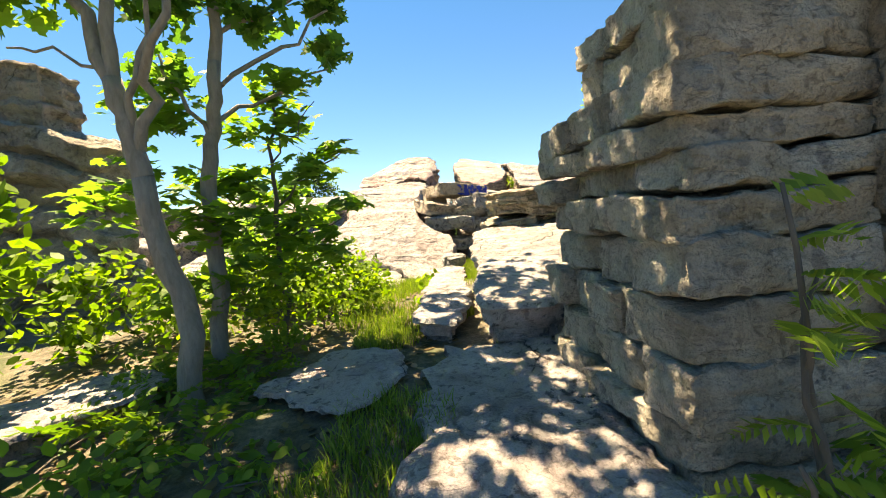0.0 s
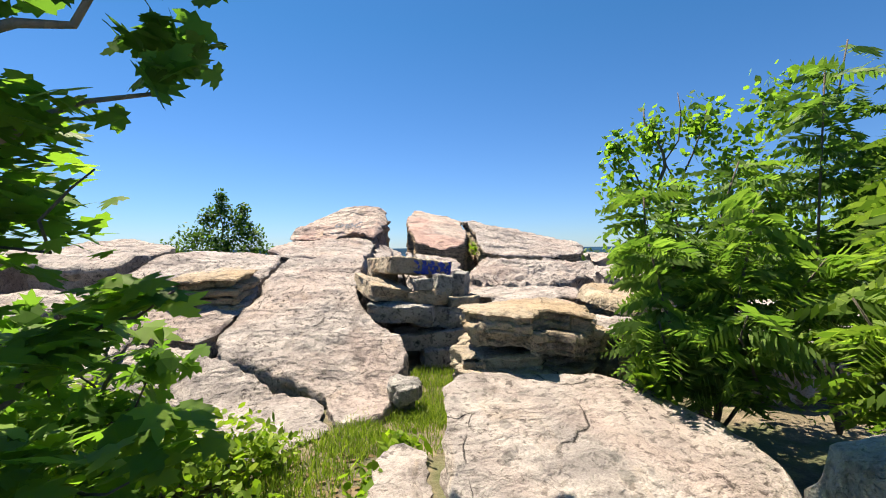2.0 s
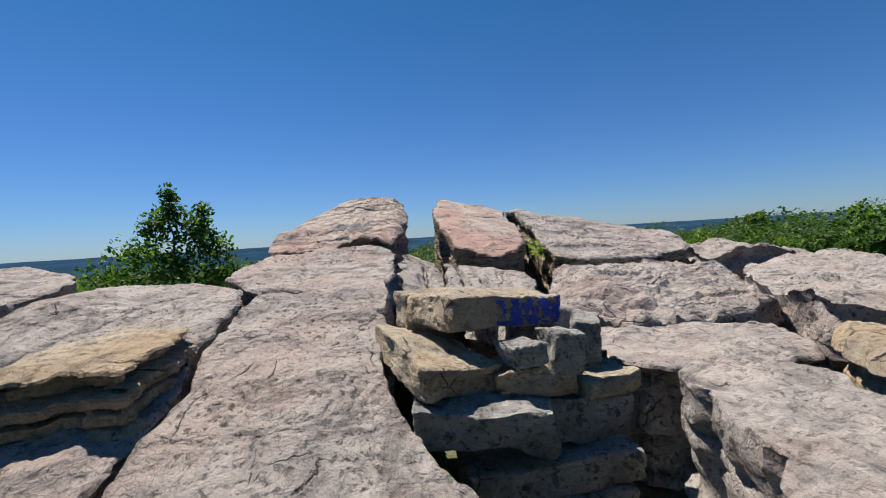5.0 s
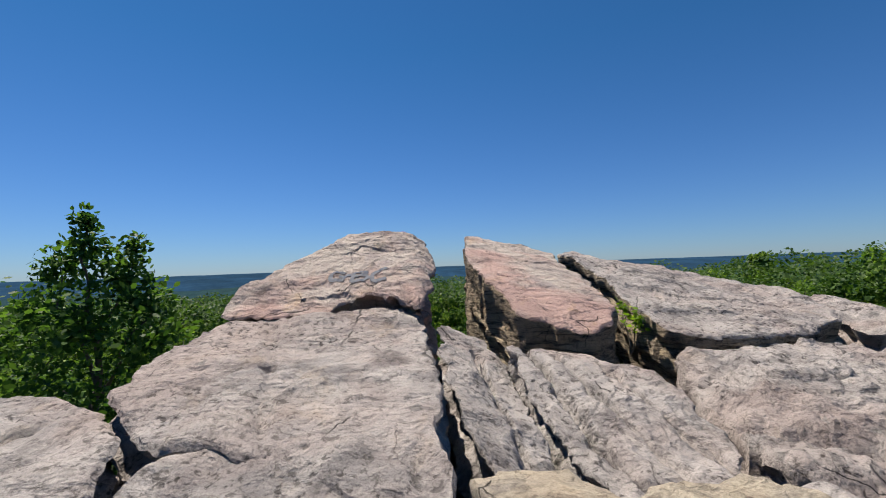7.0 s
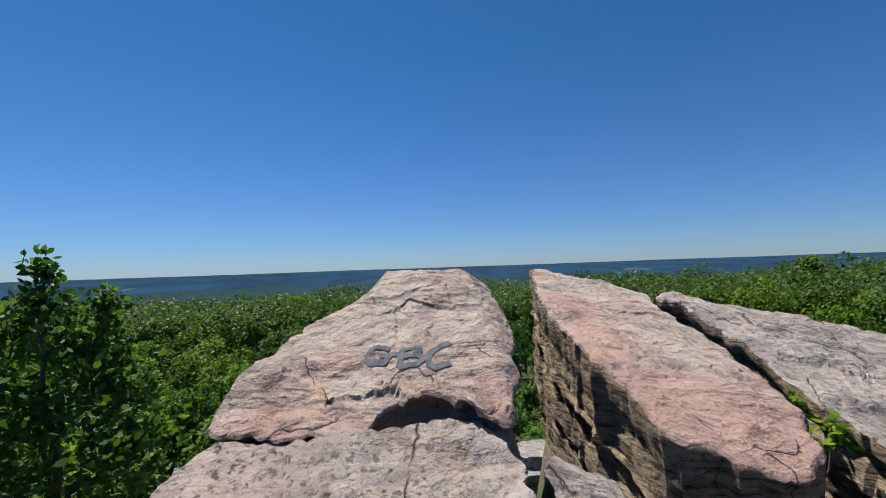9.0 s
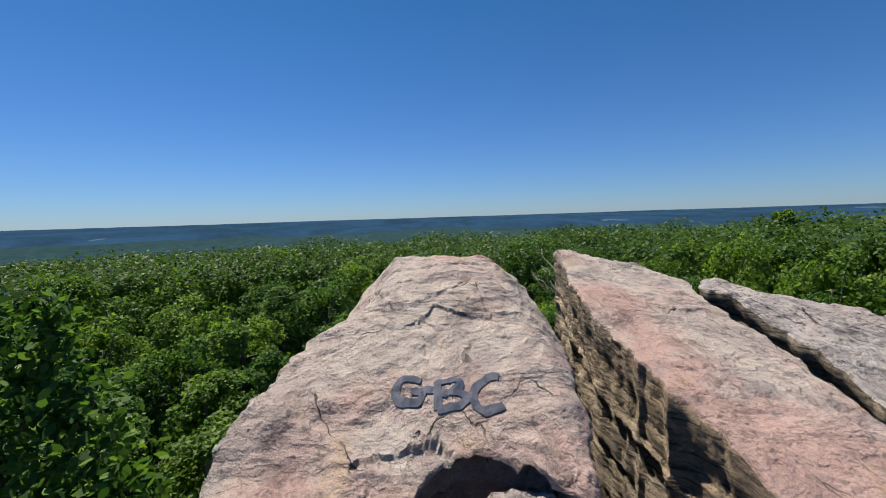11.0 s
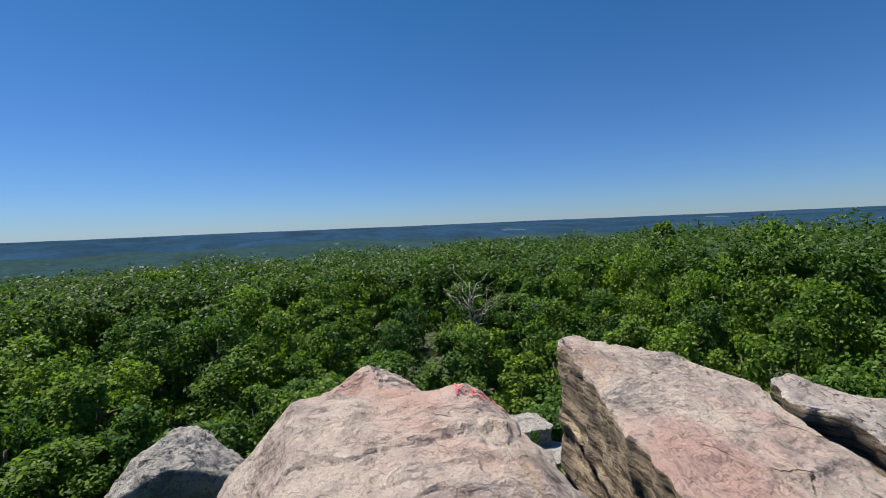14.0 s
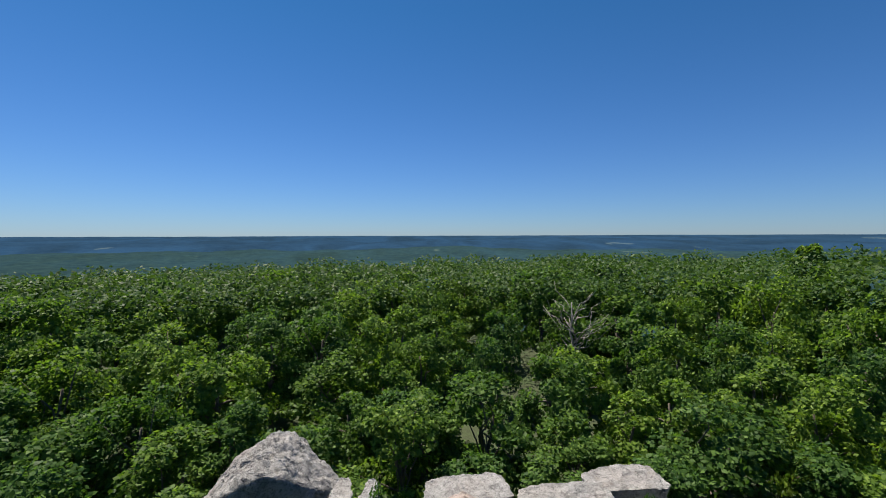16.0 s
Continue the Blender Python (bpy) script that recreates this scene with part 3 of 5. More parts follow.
rock("rock_slab", "broad pale slab split by long narrow cracks",
     [(-1.62, 9.06), (-2.02, 9.64), (-2.6, 9.9), (-3.35, 9.65), (-3.7, 8.4), (-4.1, 8.1), (-3.75, 7.55), (-3.2, 7.25), (-2.55, 7.0), (-1.94, 6.88), (-1.80, 7.2), (-1.68, 7.8), (-1.74, 8.2)],
     lambda x, y: ridge(x, y) - 0.03, 0.9, ROCK, G, seed=3, seg=200, rings=50, grooves=((-2.2, 9.5, -3.2, 7.9, .04, .03), (-3.2, 7.9, -3.6, 7.5, .04, .03)))
rock("rock_ledge", "broken slab with a dark shadowed front edge", [(-2.68, 7.52), (-2.2, 7.58), (-1.82, 7.46), (-1.76, 7.9), (-1.78, 8.3), (-2.2, 8.6), (-2.75, 8.25)],
     lambda x, y: 1.46 + 0.17 * (y - 7.5), 0.5, ROCK_TAN, G, seed=10, sides=24, strata=0.10, layer=0.11, edge=0.02, jag=0.1)
rock("rock_slab", PALE, [(-5.2, 8.6), (-5.6, 10.4), (-5.3, 11.1), (-4.3, 10.8), (-3.6, 9.75), (-3.85, 8.5), (-4.4, 8.5)],
     lambda x, y: ridge(x, y) + 0.05, 1.2, ROCK, G, seed=4)
rock("rock_slab", PALE, [(-5.6, 8.3), (-5.9, 10.6), (-7.5, 11.2), (-9.0, 10.6), (-8.8, 8.9), (-7.0, 8.0)], plane(-7, 9.5, 1.75, 0.03, 0.12), 2.0, ROCK, G, seed=5)
rock("rock_slab", PALE, [(-4.6, 8.35), (-3.95, 8.0), (-3.75, 7.5), (-4.4, 6.9), (-5.6, 7.1), (-5.6, 8.0)], plane(-4.5, 7.6, 1.2, 0.05, 0.25), 1.0, ROCK, G, seed=6)
rock("rock_slab", "low pale slab at the foot of the outcrop", [(-2.6, 6.9), (-1.9, 6.72), (-1.6, 6.52), (-1.0, 6.15), (-.5, 5.95), (-.36, 5.3), (-.75, 4.8), (-1.6, 4.9), (-2.6, 5.5), (-2.95, 6.6)],
     lambda x, y: max(ridge(x, y) - 0.04, 0.40 + 0.03 * (y - 5)), 0.6, ROCK, G, seed=8)
rock("rock_slab", PALE, [(-3.0, 7.1), (-2.7, 6.85), (-2.6, 6.0), (-3.3, 5.9), (-4.2, 6.5), (-3.9, 7.2)], plane(-3.3, 6.5, 0.75, 0.05, 0.3), 0.8, ROCK, G, seed=9)
# summit block with the letters
summit = rock("summit_rock", "pink sandstone summit block with letters painted on it",
     [(-.26, 11.02), (-.6, 11.2), (-.9, 11.34), (-1.25, 11.06), (-1.65, 11.14), (-2.05, 11.2), (-2.04, 11.5), (-1.92, 11.8), (-1.9, 12.1), (-1.7, 12.4),
      (-1.72, 12.9), (-1.66, 13.3), (-1.5, 13.7), (-1.08, 13.7), (-.8, 13.66), (-.1, 13.55), (-.08, 13.0), (-.12, 12.6), (-.04, 12.25), (-.08, 11.84)],
     lambda x, y: ridge(x, y) - 0.2 * max(0, -1.2 - x) * smooth(11.6, 12.2, y) - 0.85 * max(0, -1.15 - x) * smooth(12.3, 12.9, y) - 0.14 * smooth(-.3, .0, x), 1.6, ROCK_PINK, G, seed=11, seg=320, rings=100, sides=26, rough=0.05, edge=0.02, strata=0.07,
     grooves=((-1.33, 13.4, -1.32, 12.86, .05, .02), (-1.32, 12.86, -1.22, 12.6, .05, .02), (-1.22, 12.6, -1.42, 12.47, .05, .025), (-1.9, 11.65, -1.3, 11.6, .025, .05)),
     steps=(([(-1.38, 11.37), (-1.17, 11.38), (-.96, 11.44), (-.81, 11.29), (-.45, 11.17), (-.12, 11.1)], .02, .35),
            ([(-1.02, 12.27), (-.87, 12.37), (-.74, 12.31), (-.59, 12.3), (-.35, 12.26), (-.22, 12.29), (-.06, 12.16)], .015, .22),
            ([(-.92, 12.46), (-.7, 12.55), (-.58, 12.68)], .009, .12), ([(-1.19, 12.80), (-.91, 12.73), (-.72, 12.80), (-.5, 12.77)], .009, .2),
            ([(-1.14, 12.6), (-1.05, 12.5), (-.79, 12.49), (-.6, 12.40)], .008, .12), ([(-1.2, 13.2), (-.7, 13.12), (-.15, 13.2)], .012, .25)))
rock("summit_ledge", "flat pink ledge below the summit block", [(-.98, 13.62), (-.1, 13.52), (.02, 13.9), (-.06, 14.22), (-.5, 14.3), (-.95, 14.2)],
     plane(-.5, 13.9, 2.62, 0.02, -0.05), 1.5, ROCK_PINK, G, seed=12, rough=0.02)
rock("rock_pinnacle", "small pink pinnacle at the cliff edge", [(-1.0, 14.25), (-.35, 14.28), (-.2, 14.6), (-.35, 14.85), (-.7, 14.95), (-1.0, 14.7)],
     lambda x, y: 2.8 - 0.5 * abs(x + .62) - 0.3 * abs(y - 14.7), 1.7, ROCK_PINK, G, seed=13, rough=0.05)
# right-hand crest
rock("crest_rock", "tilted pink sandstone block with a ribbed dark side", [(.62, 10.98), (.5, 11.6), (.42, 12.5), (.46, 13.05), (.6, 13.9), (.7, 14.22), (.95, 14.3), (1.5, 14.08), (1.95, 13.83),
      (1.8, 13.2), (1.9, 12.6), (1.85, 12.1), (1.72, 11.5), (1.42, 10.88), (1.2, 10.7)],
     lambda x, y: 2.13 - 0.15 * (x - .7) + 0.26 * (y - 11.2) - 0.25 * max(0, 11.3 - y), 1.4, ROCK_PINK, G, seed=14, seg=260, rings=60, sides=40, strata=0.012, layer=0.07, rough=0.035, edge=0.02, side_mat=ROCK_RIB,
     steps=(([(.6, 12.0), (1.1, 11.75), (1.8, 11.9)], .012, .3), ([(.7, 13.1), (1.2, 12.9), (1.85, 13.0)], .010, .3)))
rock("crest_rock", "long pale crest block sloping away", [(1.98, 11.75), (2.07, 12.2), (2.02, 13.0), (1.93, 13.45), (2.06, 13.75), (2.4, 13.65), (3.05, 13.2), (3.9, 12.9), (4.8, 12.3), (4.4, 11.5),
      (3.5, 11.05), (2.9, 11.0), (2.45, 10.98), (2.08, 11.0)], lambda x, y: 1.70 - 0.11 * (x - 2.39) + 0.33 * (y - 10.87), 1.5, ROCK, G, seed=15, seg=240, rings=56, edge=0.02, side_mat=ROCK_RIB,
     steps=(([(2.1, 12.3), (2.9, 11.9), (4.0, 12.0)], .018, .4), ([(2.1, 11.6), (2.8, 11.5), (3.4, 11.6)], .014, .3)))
rock("rock_slab", "narrow pale slab beside the deep cleft", [(-.17, 11.0), (.24, 11.02), (.33, 10.6), (.30, 9.6), (.26, 9.0), (-.12, 8.8), (-.20, 9.8)],
     plane(-.15, 10.9, 1.93, -0.4, 0.2), 1.2, ROCK, G, seed=16, seg=200, rings=50, grooves=((.12, 10.8, .10, 9.0, .06, .02),))
rock("rock_slab", "tan-stained slab between the crest blocks", [(.35, 10.6), (.6, 10.68), (.95, 10.6), (1.38, 9.95), (1.3, 9.4), (.95, 8.85), (.45, 8.8), (.33, 9.6)],
     plane(.8, 9, 1.42, -0.03, 0.2), 1.1, ROCK, G, seed=17, seg=220, rings=56, grooves=((.52, 10.6, .58, 8.9, .10, .03), (.72, 10.5, .86, 8.9, .05, .025), (1.0, 10.3, 1.12, 9.1, .05, .02)))
rock("rock_slab", PALE, [(1.62, 10.2), (2.0, 10.85), (2.6, 10.95), (3.6, 10.98), (4.3, 10.6), (4.0, 9.3), (3.1, 8.5), (1.9, 8.6), (1.45, 9.2)],
     plane(2.4, 10.87, 1.58, -0.03, 0.13), 1.0, ROCK, G, seed=18, seg=240, rings=60, rough=0.10,
     grooves=((1.6, 9.6, 2.3, 9.1, .10, .06), (2.3, 9.1, 3.3, 9.2, .10, .07), (1.7, 9.0, 2.6, 8.7, .12, .07), (2.0, 10.3, 3.4, 9.9, .05, .05)))
rock("rock_slab", PALE, [(.95, 5.85), (1.25, 6.45), (1.5, 7.5), (2.15, 7.3), (2.2, 6.5), (2.05, 5.55), (1.3, 5.6)], plane(1.6, 6.4, 1.24, -0.03, 0.03), 0.8, ROCK, G, seed=19)
rock("rock_slab", PALE, [(1.3, 7.65), (2.2, 7.42), (2.75, 7.6), (3.0, 8.4), (1.8, 8.55), (1.35, 8.9)], plane(2.0, 8.0, 1.2, -0.02, 0.08), 0.8, ROCK, G, seed=20)
rock("boulder", "rounded pale boulder with a dark crack beneath", [(3.2, 7.95), (3.75, 6.95), (2.85, 6.15), (2.42, 6.5), (2.4, 6.9), (2.7, 7.55)], plane(3.0, 7.0, 1.33, -0.02, 0.06), 0.45, ROCK_TAN, G, seed=21, edge=0.16, category="boulder")
rock("rock_slab", PALE, [(2.25, 6.45), (2.42, 6.35), (2.78, 5.95), (2.7, 5.3), (2.15, 5.35), (2.0, 5.8)], plane(2.4, 5.9, 1.12, -0.05, 0.05), 0.7, ROCK, G, seed=22)
rock("rock_slab", PALE, [(3.3, 8.1), (3.6, 9.2), (4.4, 10.4), (5.6, 11.3), (6.5, 10.5), (5.6, 8.8), (4.0, 7.3)], plane(4.5, 9.2, 1.42, 0.0, 0.05), 1.5, ROCK, G, seed=23, rough=0.09)
rock("rock_slab", PALE, [(4.6, 11.3), (5.3, 13.6), (6.6, 13.9), (7.3, 12.4), (6.6, 11.2), (5.6, 11.5)], plane(5.8, 12.4, 1.62, -0.05, 0.03), 2.5, ROCK, G, seed=24, rough=0.09)
rock("rock_slab", PALE, [(2.9, 6.0), (3.8, 6.8), (4.2, 7.1), (5.4, 8.2), (6.4, 7.5), (5.5, 5.8), (3.8, 5.4)], plane(4.2, 6.6, 1.02, -0.03, 0.08), 0.9, ROCK, G, seed=25, rough=0.06)

# the layered block and the stepping slab by the path
layered = thing("rock_block", "layered tan sandstone block with a broken front", "rock", G, at=(1.2, 5.1, .7))
for k, (topz, drop, dx, dy, sd) in enumerate(((1.38, .13, 0, 0, 61), (1.25, .15, .03, -.04, 62), (1.10, .14, -.02, .05, 63), (.97, .4, .02, -.02, 64))):
    ring = [(.78, 5.55), (.72, 5.0), (.84, 4.90), (.98, 4.80), (1.12, 4.70), (1.24, 4.72), (1.34, 4.86), (1.48, 4.76), (1.68, 4.80), (1.76, 5.0), (1.78, 5.5), (1.25, 5.66)]
    ring = [(x + dx + .04 * math.sin(7 * x + k * 2), y + dy + .04 * math.cos(9 * x + k * 3)) for x, y in ring]
    piece("rock_layer", slab_mesh("rock_layer", ring, plane(1.2, 5, topz, 0.01 * k, 0.02), drop, ROCK_TAN, seed=sd, seg=150, rings=26, sides=10, strata=0.03, layer=0.06, rough=0.03, jag=0.10, edge=0.015), layered)
rock("stepping_slab", "flat pale stone slab forming a step in the path", [(.44, 2.42), (.46, 3.2), (.50, 4.5), (.7, 4.8), (1.75, 4.6), (2.1, 3.7), (1.75, 3.0), (1.3, 2.55), (.85, 2.36)],
     plane(.7, 3, .72, 0.0, .165), 0.6, ROCK, G, seed=32, rough=0.02)
rock("path_slab", "worn grey bedrock of the path in dappled shade", [(-.02, .9), (.16, 2.1), (.24, 2.6), (.98, 2.5), (1.12, 1.3), (1.15, .3), (1.0, -.8), (.1, -.8)], plane(.5, 2, .34, 0.0, .13), 0.5, ROCK, G, seed=33, rough=0.045, jag=0.15, edge=0.08)
rock("flat_stone", "flat grey stone lying in the grass", [(-.84, 2.08), (-.51, 2.6), (-.09, 2.5), (.02, 2.18), (-.14, 1.86), (-.3, 1.76), (-.66, 2.0)], plane(-.4, 2.4, .36, 0.0, .05), 0.3, ROCK, G, seed=34, rough=0.02)
rock("flat_stone", "flat grey stone lying in the grass", [(-2.5, 1.9), (-2.01, 2.25), (-1.59, 2.44), (-1.37, 2.22), (-1.6, 1.83), (-1.74, 1.5), (-2.5, 1.4)], plane(-1.7, 1.8, .36, 0.0, .05), 0.3, ROCK, G, seed=35, rough=0.02)
rock("path_slab", "worn grey stone of the path in dappled shade", [(-.01, 2.8), (.03, 3.6), (.06, 4.3), (.25, 4.55), (.42, 4.4), (.42, 3.3), (.32, 2.7)], plane(.2, 3, .50, 0.0, .1), 0.4, ROCK, G, seed=36, rough=0.02)
rock("flat_stone", "small pale stone half sunk in grass", [(.15, 6.0), (.42, 5.95), (.45, 5.7), (.2, 5.65)], plane(.3, 5.8, .62, 0, .1), 0.3, ROCK_GREY, G, seed=37)
rock("flat_stone", "pale stone half hidden by leaves", [(-1.5, 5.0), (-.9, 4.9), (-.95, 4.6), (-1.5, 4.55)], plane(-1.2, 4.8, .62, 0, .05), 0.4, ROCK, G, seed=38)

# distant rocks below the cliff
rock("boulder", "big grey weathered boulder standing below the cliff", [(-8.9, 26.2), (-7.2, 28.6), (-5.0, 28.8), (-3.1, 27.6), (-3.0, 26.4), (-5.0, 25.4), (-8.0, 25.5)],
     lambda x, y: -2.65 - 0.9 * max(0, -5.7 - x) - 0.75 * max(0, x + 4.9) - 0.12 * abs(y - 27), 8.5, ROCK_GREY, seed=41, rough=0.2, edge=0.3, strata=0.05, layer=0.9, flare=0.3, category="boulder")
for i, (x, y, z, w) in enumerate(((6.5, 26.8, -4.2, 2.9), (1.0, 26.2, -3.9, 2.9), (4.2, 26.0, -4.25, 3.2), (3.4, 25.4, -4.7, 4.6), (7.0, 25.6, -4.9, 2.6), (-2.9, 26.0, -3.65, .8), (-2.05, 26.0, -3.7, .7))):
    rock("rock_ledge", "flat grey layered ledge among the treetops", [(x - w / 2, y - .6), (x + w / 2, y - .7), (x + w / 2 - .2, y + .8), (x - w / 2 + .2, y + .7)], plane(x, y, z, 0.02, 0.03), 6.5 - 0.1 * i,
         ROCK_GREY, "ledges below the cliff", seed=42 + i, seg=110, rings=16, strata=0.12, layer=0.34, rough=0.05, jag=0.07)

# ---------------------------------------------------------------- stacked stones with blue paint
STACK = (("rock_block", "tan block with a face smeared in bright blue paint", .42, 8.12, 1.61, .95, .70, .22, 24, ROCK_TAN),
         ("stone", "tilted tan stone under the painted block", -.02, 7.86, 1.32, .52, .95, .20, 24, ROCK_TAN),
         ("stone", "squared grey stone in the stack", .55, 7.54, 1.39, .22, .25, .15, 12, ROCK_GREY),
         ("stone", "upright rounded grey stone in the stack", .80, 7.58, 1.38, .20, .22, .26, 14, ROCK_GREY),
         ("stone", "leaning pale stone in the stack", 1.08, 7.84, 1.36, .20, .34, .36, -20, ROCK_GREY),
         ("stone", "flat tan stone in the stack", 1.06, 7.62, 1.16, .40, .36, .12, 14, ROCK_TAN),
         ("stone", "dark layered stone in the stack", .62, 7.70, 1.22, .5, .5, .16, -6, ROCK_TAN),
         ("stone", "curved layered stone in the stack", .28, 7.50, 1.04, .86, .5, .24, -10, ROCK_GREY),
         ("stone", "wide grey slab in the stack", .88, 7.72, .94, .68, .5, .26, 2, ROCK_GREY),
         ("stone", "wide flat stone at the base of the stack", .66, 7.55, .70, 1.05, .55, .20, 0, ROCK_GREY),
         ("stone", "low mossy stone at the base of the stack", .82, 7.42, .50, .62, .4, .22, 6, ROCK_GREY),
         ("stone", "broken stone behind the painted block", -.02, 8.5, 1.52, .42, .5, .34, 10, ROCK_TAN),
         ("stone", "pale stone wedged behind the stack", .95, 8.5, 1.28, .6, .6, .5, 0, ROCK))
for i, (nm, lab, x, y, z, sx, sy, sz, turn, mat) in enumerate(STACK):
    ob = tagged(new(nm, block_mesh(nm, sx, sy, sz, mat, i + 3, 0.03, 26 if i < 2 else 15)), lab, "rock", "stacked stones")
    ob.matrix_world = pose(x, y, z, (7 if i == 1 else 3 * math.sin(i * 2.1)), (7 if i == 1 else 4 * math.cos(i * 1.7)), turn)


def stroke(points, width, top, lift=0.008):
    """A ribbon of paint laid over a rock's top."""
    verts, faces = [], []
    p = [np.array(q, float) for q in points]
    dense = []
    for a, b in zip(p[:-1], p[1:]):
        k = max(2, int(np.linalg.norm(b - a) / 0.012))
        dense += [a + (b - a) * j / k for j in range(k)]
    dense.append(p[-1])
    for i, q in enumerate(dense):
        d = dense[min(i + 1, len(dense) - 1)] - dense[max(i - 1, 0)]
        d = d / (np.linalg.norm(d) + 1e-9)
        s = np.array([-d[1], d[0]])
        w = width * (0.5 + 0.12 * fbm(q[0] * 20, q[1] * 20, 1.0, 3))
        for f in (-1, -0.33, 0.33, 1):
            e = q + s * w * f
            verts.append((e[0], e[1], top(e[0], e[1]) + lift))
        if i:
            k = (i - 1) * 4
            faces += [(k + j, k + j + 1, k + j + 5, k + j + 4) for j in range(3)]
    return verts, faces


def surface_of(ob):
    """Height of an object's upper surface, from its own mesh."""
    from mathutils.bvhtree import BVHTree
    me = ob.data
    tree = BVHTree.FromPolygons([tuple(v.co) for v in me.vertices], [tuple(q.vertices) for q in me.polygons])

    def height(x, y):
        hit = tree.ray_cast(Vector((x, y, 20)), Vector((0, 0, -1)))[0]
        return hit.z if hit else ridge(x, y)
    return height


summit_top = surface_of(summit)


def arc(cx, cy, rx, ry, a0, a1, n=14):
    return [(cx + rx * math.cos(math.radians(a)), cy + ry * math.sin(math.radians(a))) for a in np.linspace(a0, a1, n)]


# the letters G, B and C, brushed across the summit block
letters = thing("painted_letters", "letters GBC painted in faded slate blue on rock", "graffiti", at=(-.86, 11.6, 2.3))
for nm, paths in (("letter_g", [arc(-1.07, 11.715, .09, .08, 50, 300) + [(-1.0, 11.70), (-1.07, 11.705)], [(-1.0, 11.70), (-.94, 11.685)]]),
                  ("letter_b", [[(-.92, 11.745), (-.935, 11.565)], [(-.935, 11.735)] + arc(-.87, 11.695, .075, .042, 80, -80, 9) + [(-.93, 11.65)],
                                [(-.93, 11.65)] + arc(-.86, 11.607, .085, .045, 80, -80, 9) + [(-.94, 11.565)]]),
                  ("letter_c", [arc(-.64, 11.59, .10, .092, 55, 300)])):
    piece(nm, mesh_from(nm, *joined([stroke(p, 0.046, summit_top) for p in paths]), PAINT_SLATE), letters)
# red marks on the ledge, too worn to read: plain strokes
marks = thing("painted_marks", "worn red paint strokes on the pink summit rock", "graffiti", at=(-.3, 13.46, 2.95))
for a, b in (((-.38, 13.45), (-.35, 13.57)), ((-.36, 13.51), (-.31, 13.55)), ((-.36, 13.51), (-.31, 13.44)), ((-.30, 13.44), (-.27, 13.55)), ((-.27, 13.55), (-.245, 13.43)),
             ((-.29, 13.48), (-.25, 13.475)), ((-.22, 13.43), (-.21, 13.53)), ((-.24, 13.535), (-.185, 13.525)), ((-.19, 13.42), (-.165, 13.52)), ((-.165, 13.52), (-.14, 13.41))):
    piece("stroke", mesh_from("stroke", *stroke((a, b), 0.011, summit_top), PAINT_RED), marks)

# blue smears on the face of the stacked block
block = bpy.data.objects["rock_block.001"]
bpy.context.view_layer.update()
rngb = np.random.default_rng(5)
from mathutils.bvhtree import BVHTree
btree = BVHTree.FromPolygons([tuple(block.matrix_world @ v.co) for v in block.data.vertices], [tuple(q.vertices) for q in block.data.polygons])
sv, sf, grid = [], [], {}
for a in range(90):
    for b in range(34):
        u, w = -.16 + .62 * a / 89, -.10 + .19 * b / 33
        o = block.matrix_world @ Vector((u, -1.2, w))
        hit = btree.ray_cast(o, (block.matrix_world.to_3x3() @ Vector((0, 1, 0))).normalized())[0]
        if hit and fbm(u * 17, w * 20, 3.0, 4) + 0.50 - 2.2 * max(0, -.02 - u) - 3.0 * max(0, abs(w) - .06) > 0.28:
            grid[a, b] = len(sv)
            sv.append(tuple(hit + block.matrix_world.to_3x3() @ Vector((0, -.008, 0))))
for a, b in grid:
    q = [(a, b), (a + 1, b), (a + 1, b + 1), (a, b + 1)]
    if all(k in grid for k in q):
        sf.append(tuple(grid[k] for k in q))
tagged(new("paint_smear", mesh_from("paint_smear", sv, sf, PAINT_BLUE)), "bright blue paint smeared over dark stone", "graffiti", kind="stuff")

# ---------------------------------------------------------------- the stone wall beside the path
wall = thing("stone_wall", "tall weathered wall of layered brown stones", "stone wall", at=(1.5, 1.8, 0.2))
rngw = np.random.default_rng(11)


def wall_stone(cx, cy, cz, sx, sy, sz, seed):
    me = block_mesh("stone", sx, sy, sz, ROCK_WALL, seed, 0.032, 14)
    ob = piece("stone", me, wall)
    ob.matrix_basis = Matrix.Translation(-Vector(wall.location)) @ Matrix.Translation(Vector(wall.location))
    ob.matrix_parent_inverse = Matrix.Translation(-Vector(wall.location))
    ob.location = (cx, cy, cz)
    return ob


z, sidx = 0.05, 0
while z < 1.82:
    h = min(rngw.uniform(0.11, 0.22), max(0.10, 1.93 - z))
    # the wall steps down towards its far end
    far_y = 2.36 if z + h < 1.72 else 1.98
    y = 1.18 + rngw.uniform(-.03, .03)
    while y < far_y - 0.08:
        w = min(rngw.uniform(0.25, 0.75), far_y - y)
        if far_y - y - w < 0.14:
            w = far_y - y
        face = 1.08 + rngw.uniform(-.07, .05)
        skew = -0.18 * (y + w / 2 - 1.2) / 1.15
        wall_stone(face + skew + .35, y + w / 2, z + h / 2, .7, w + .01, h - .004, sidx).rotation_euler = (0, 0, radians(8.5))
        y += w
        sidx += 1
    x = 1.72
    while x < 3.4:
        w = rngw.uniform(0.35, 0.9)
        face = 1.17 + rngw.uniform(-.03, .03)
        wall_stone(x + w / 2, face + .4, z + h / 2, w - .006, .8, h - .004, sidx)
        x += w
        sidx += 1
    z += h
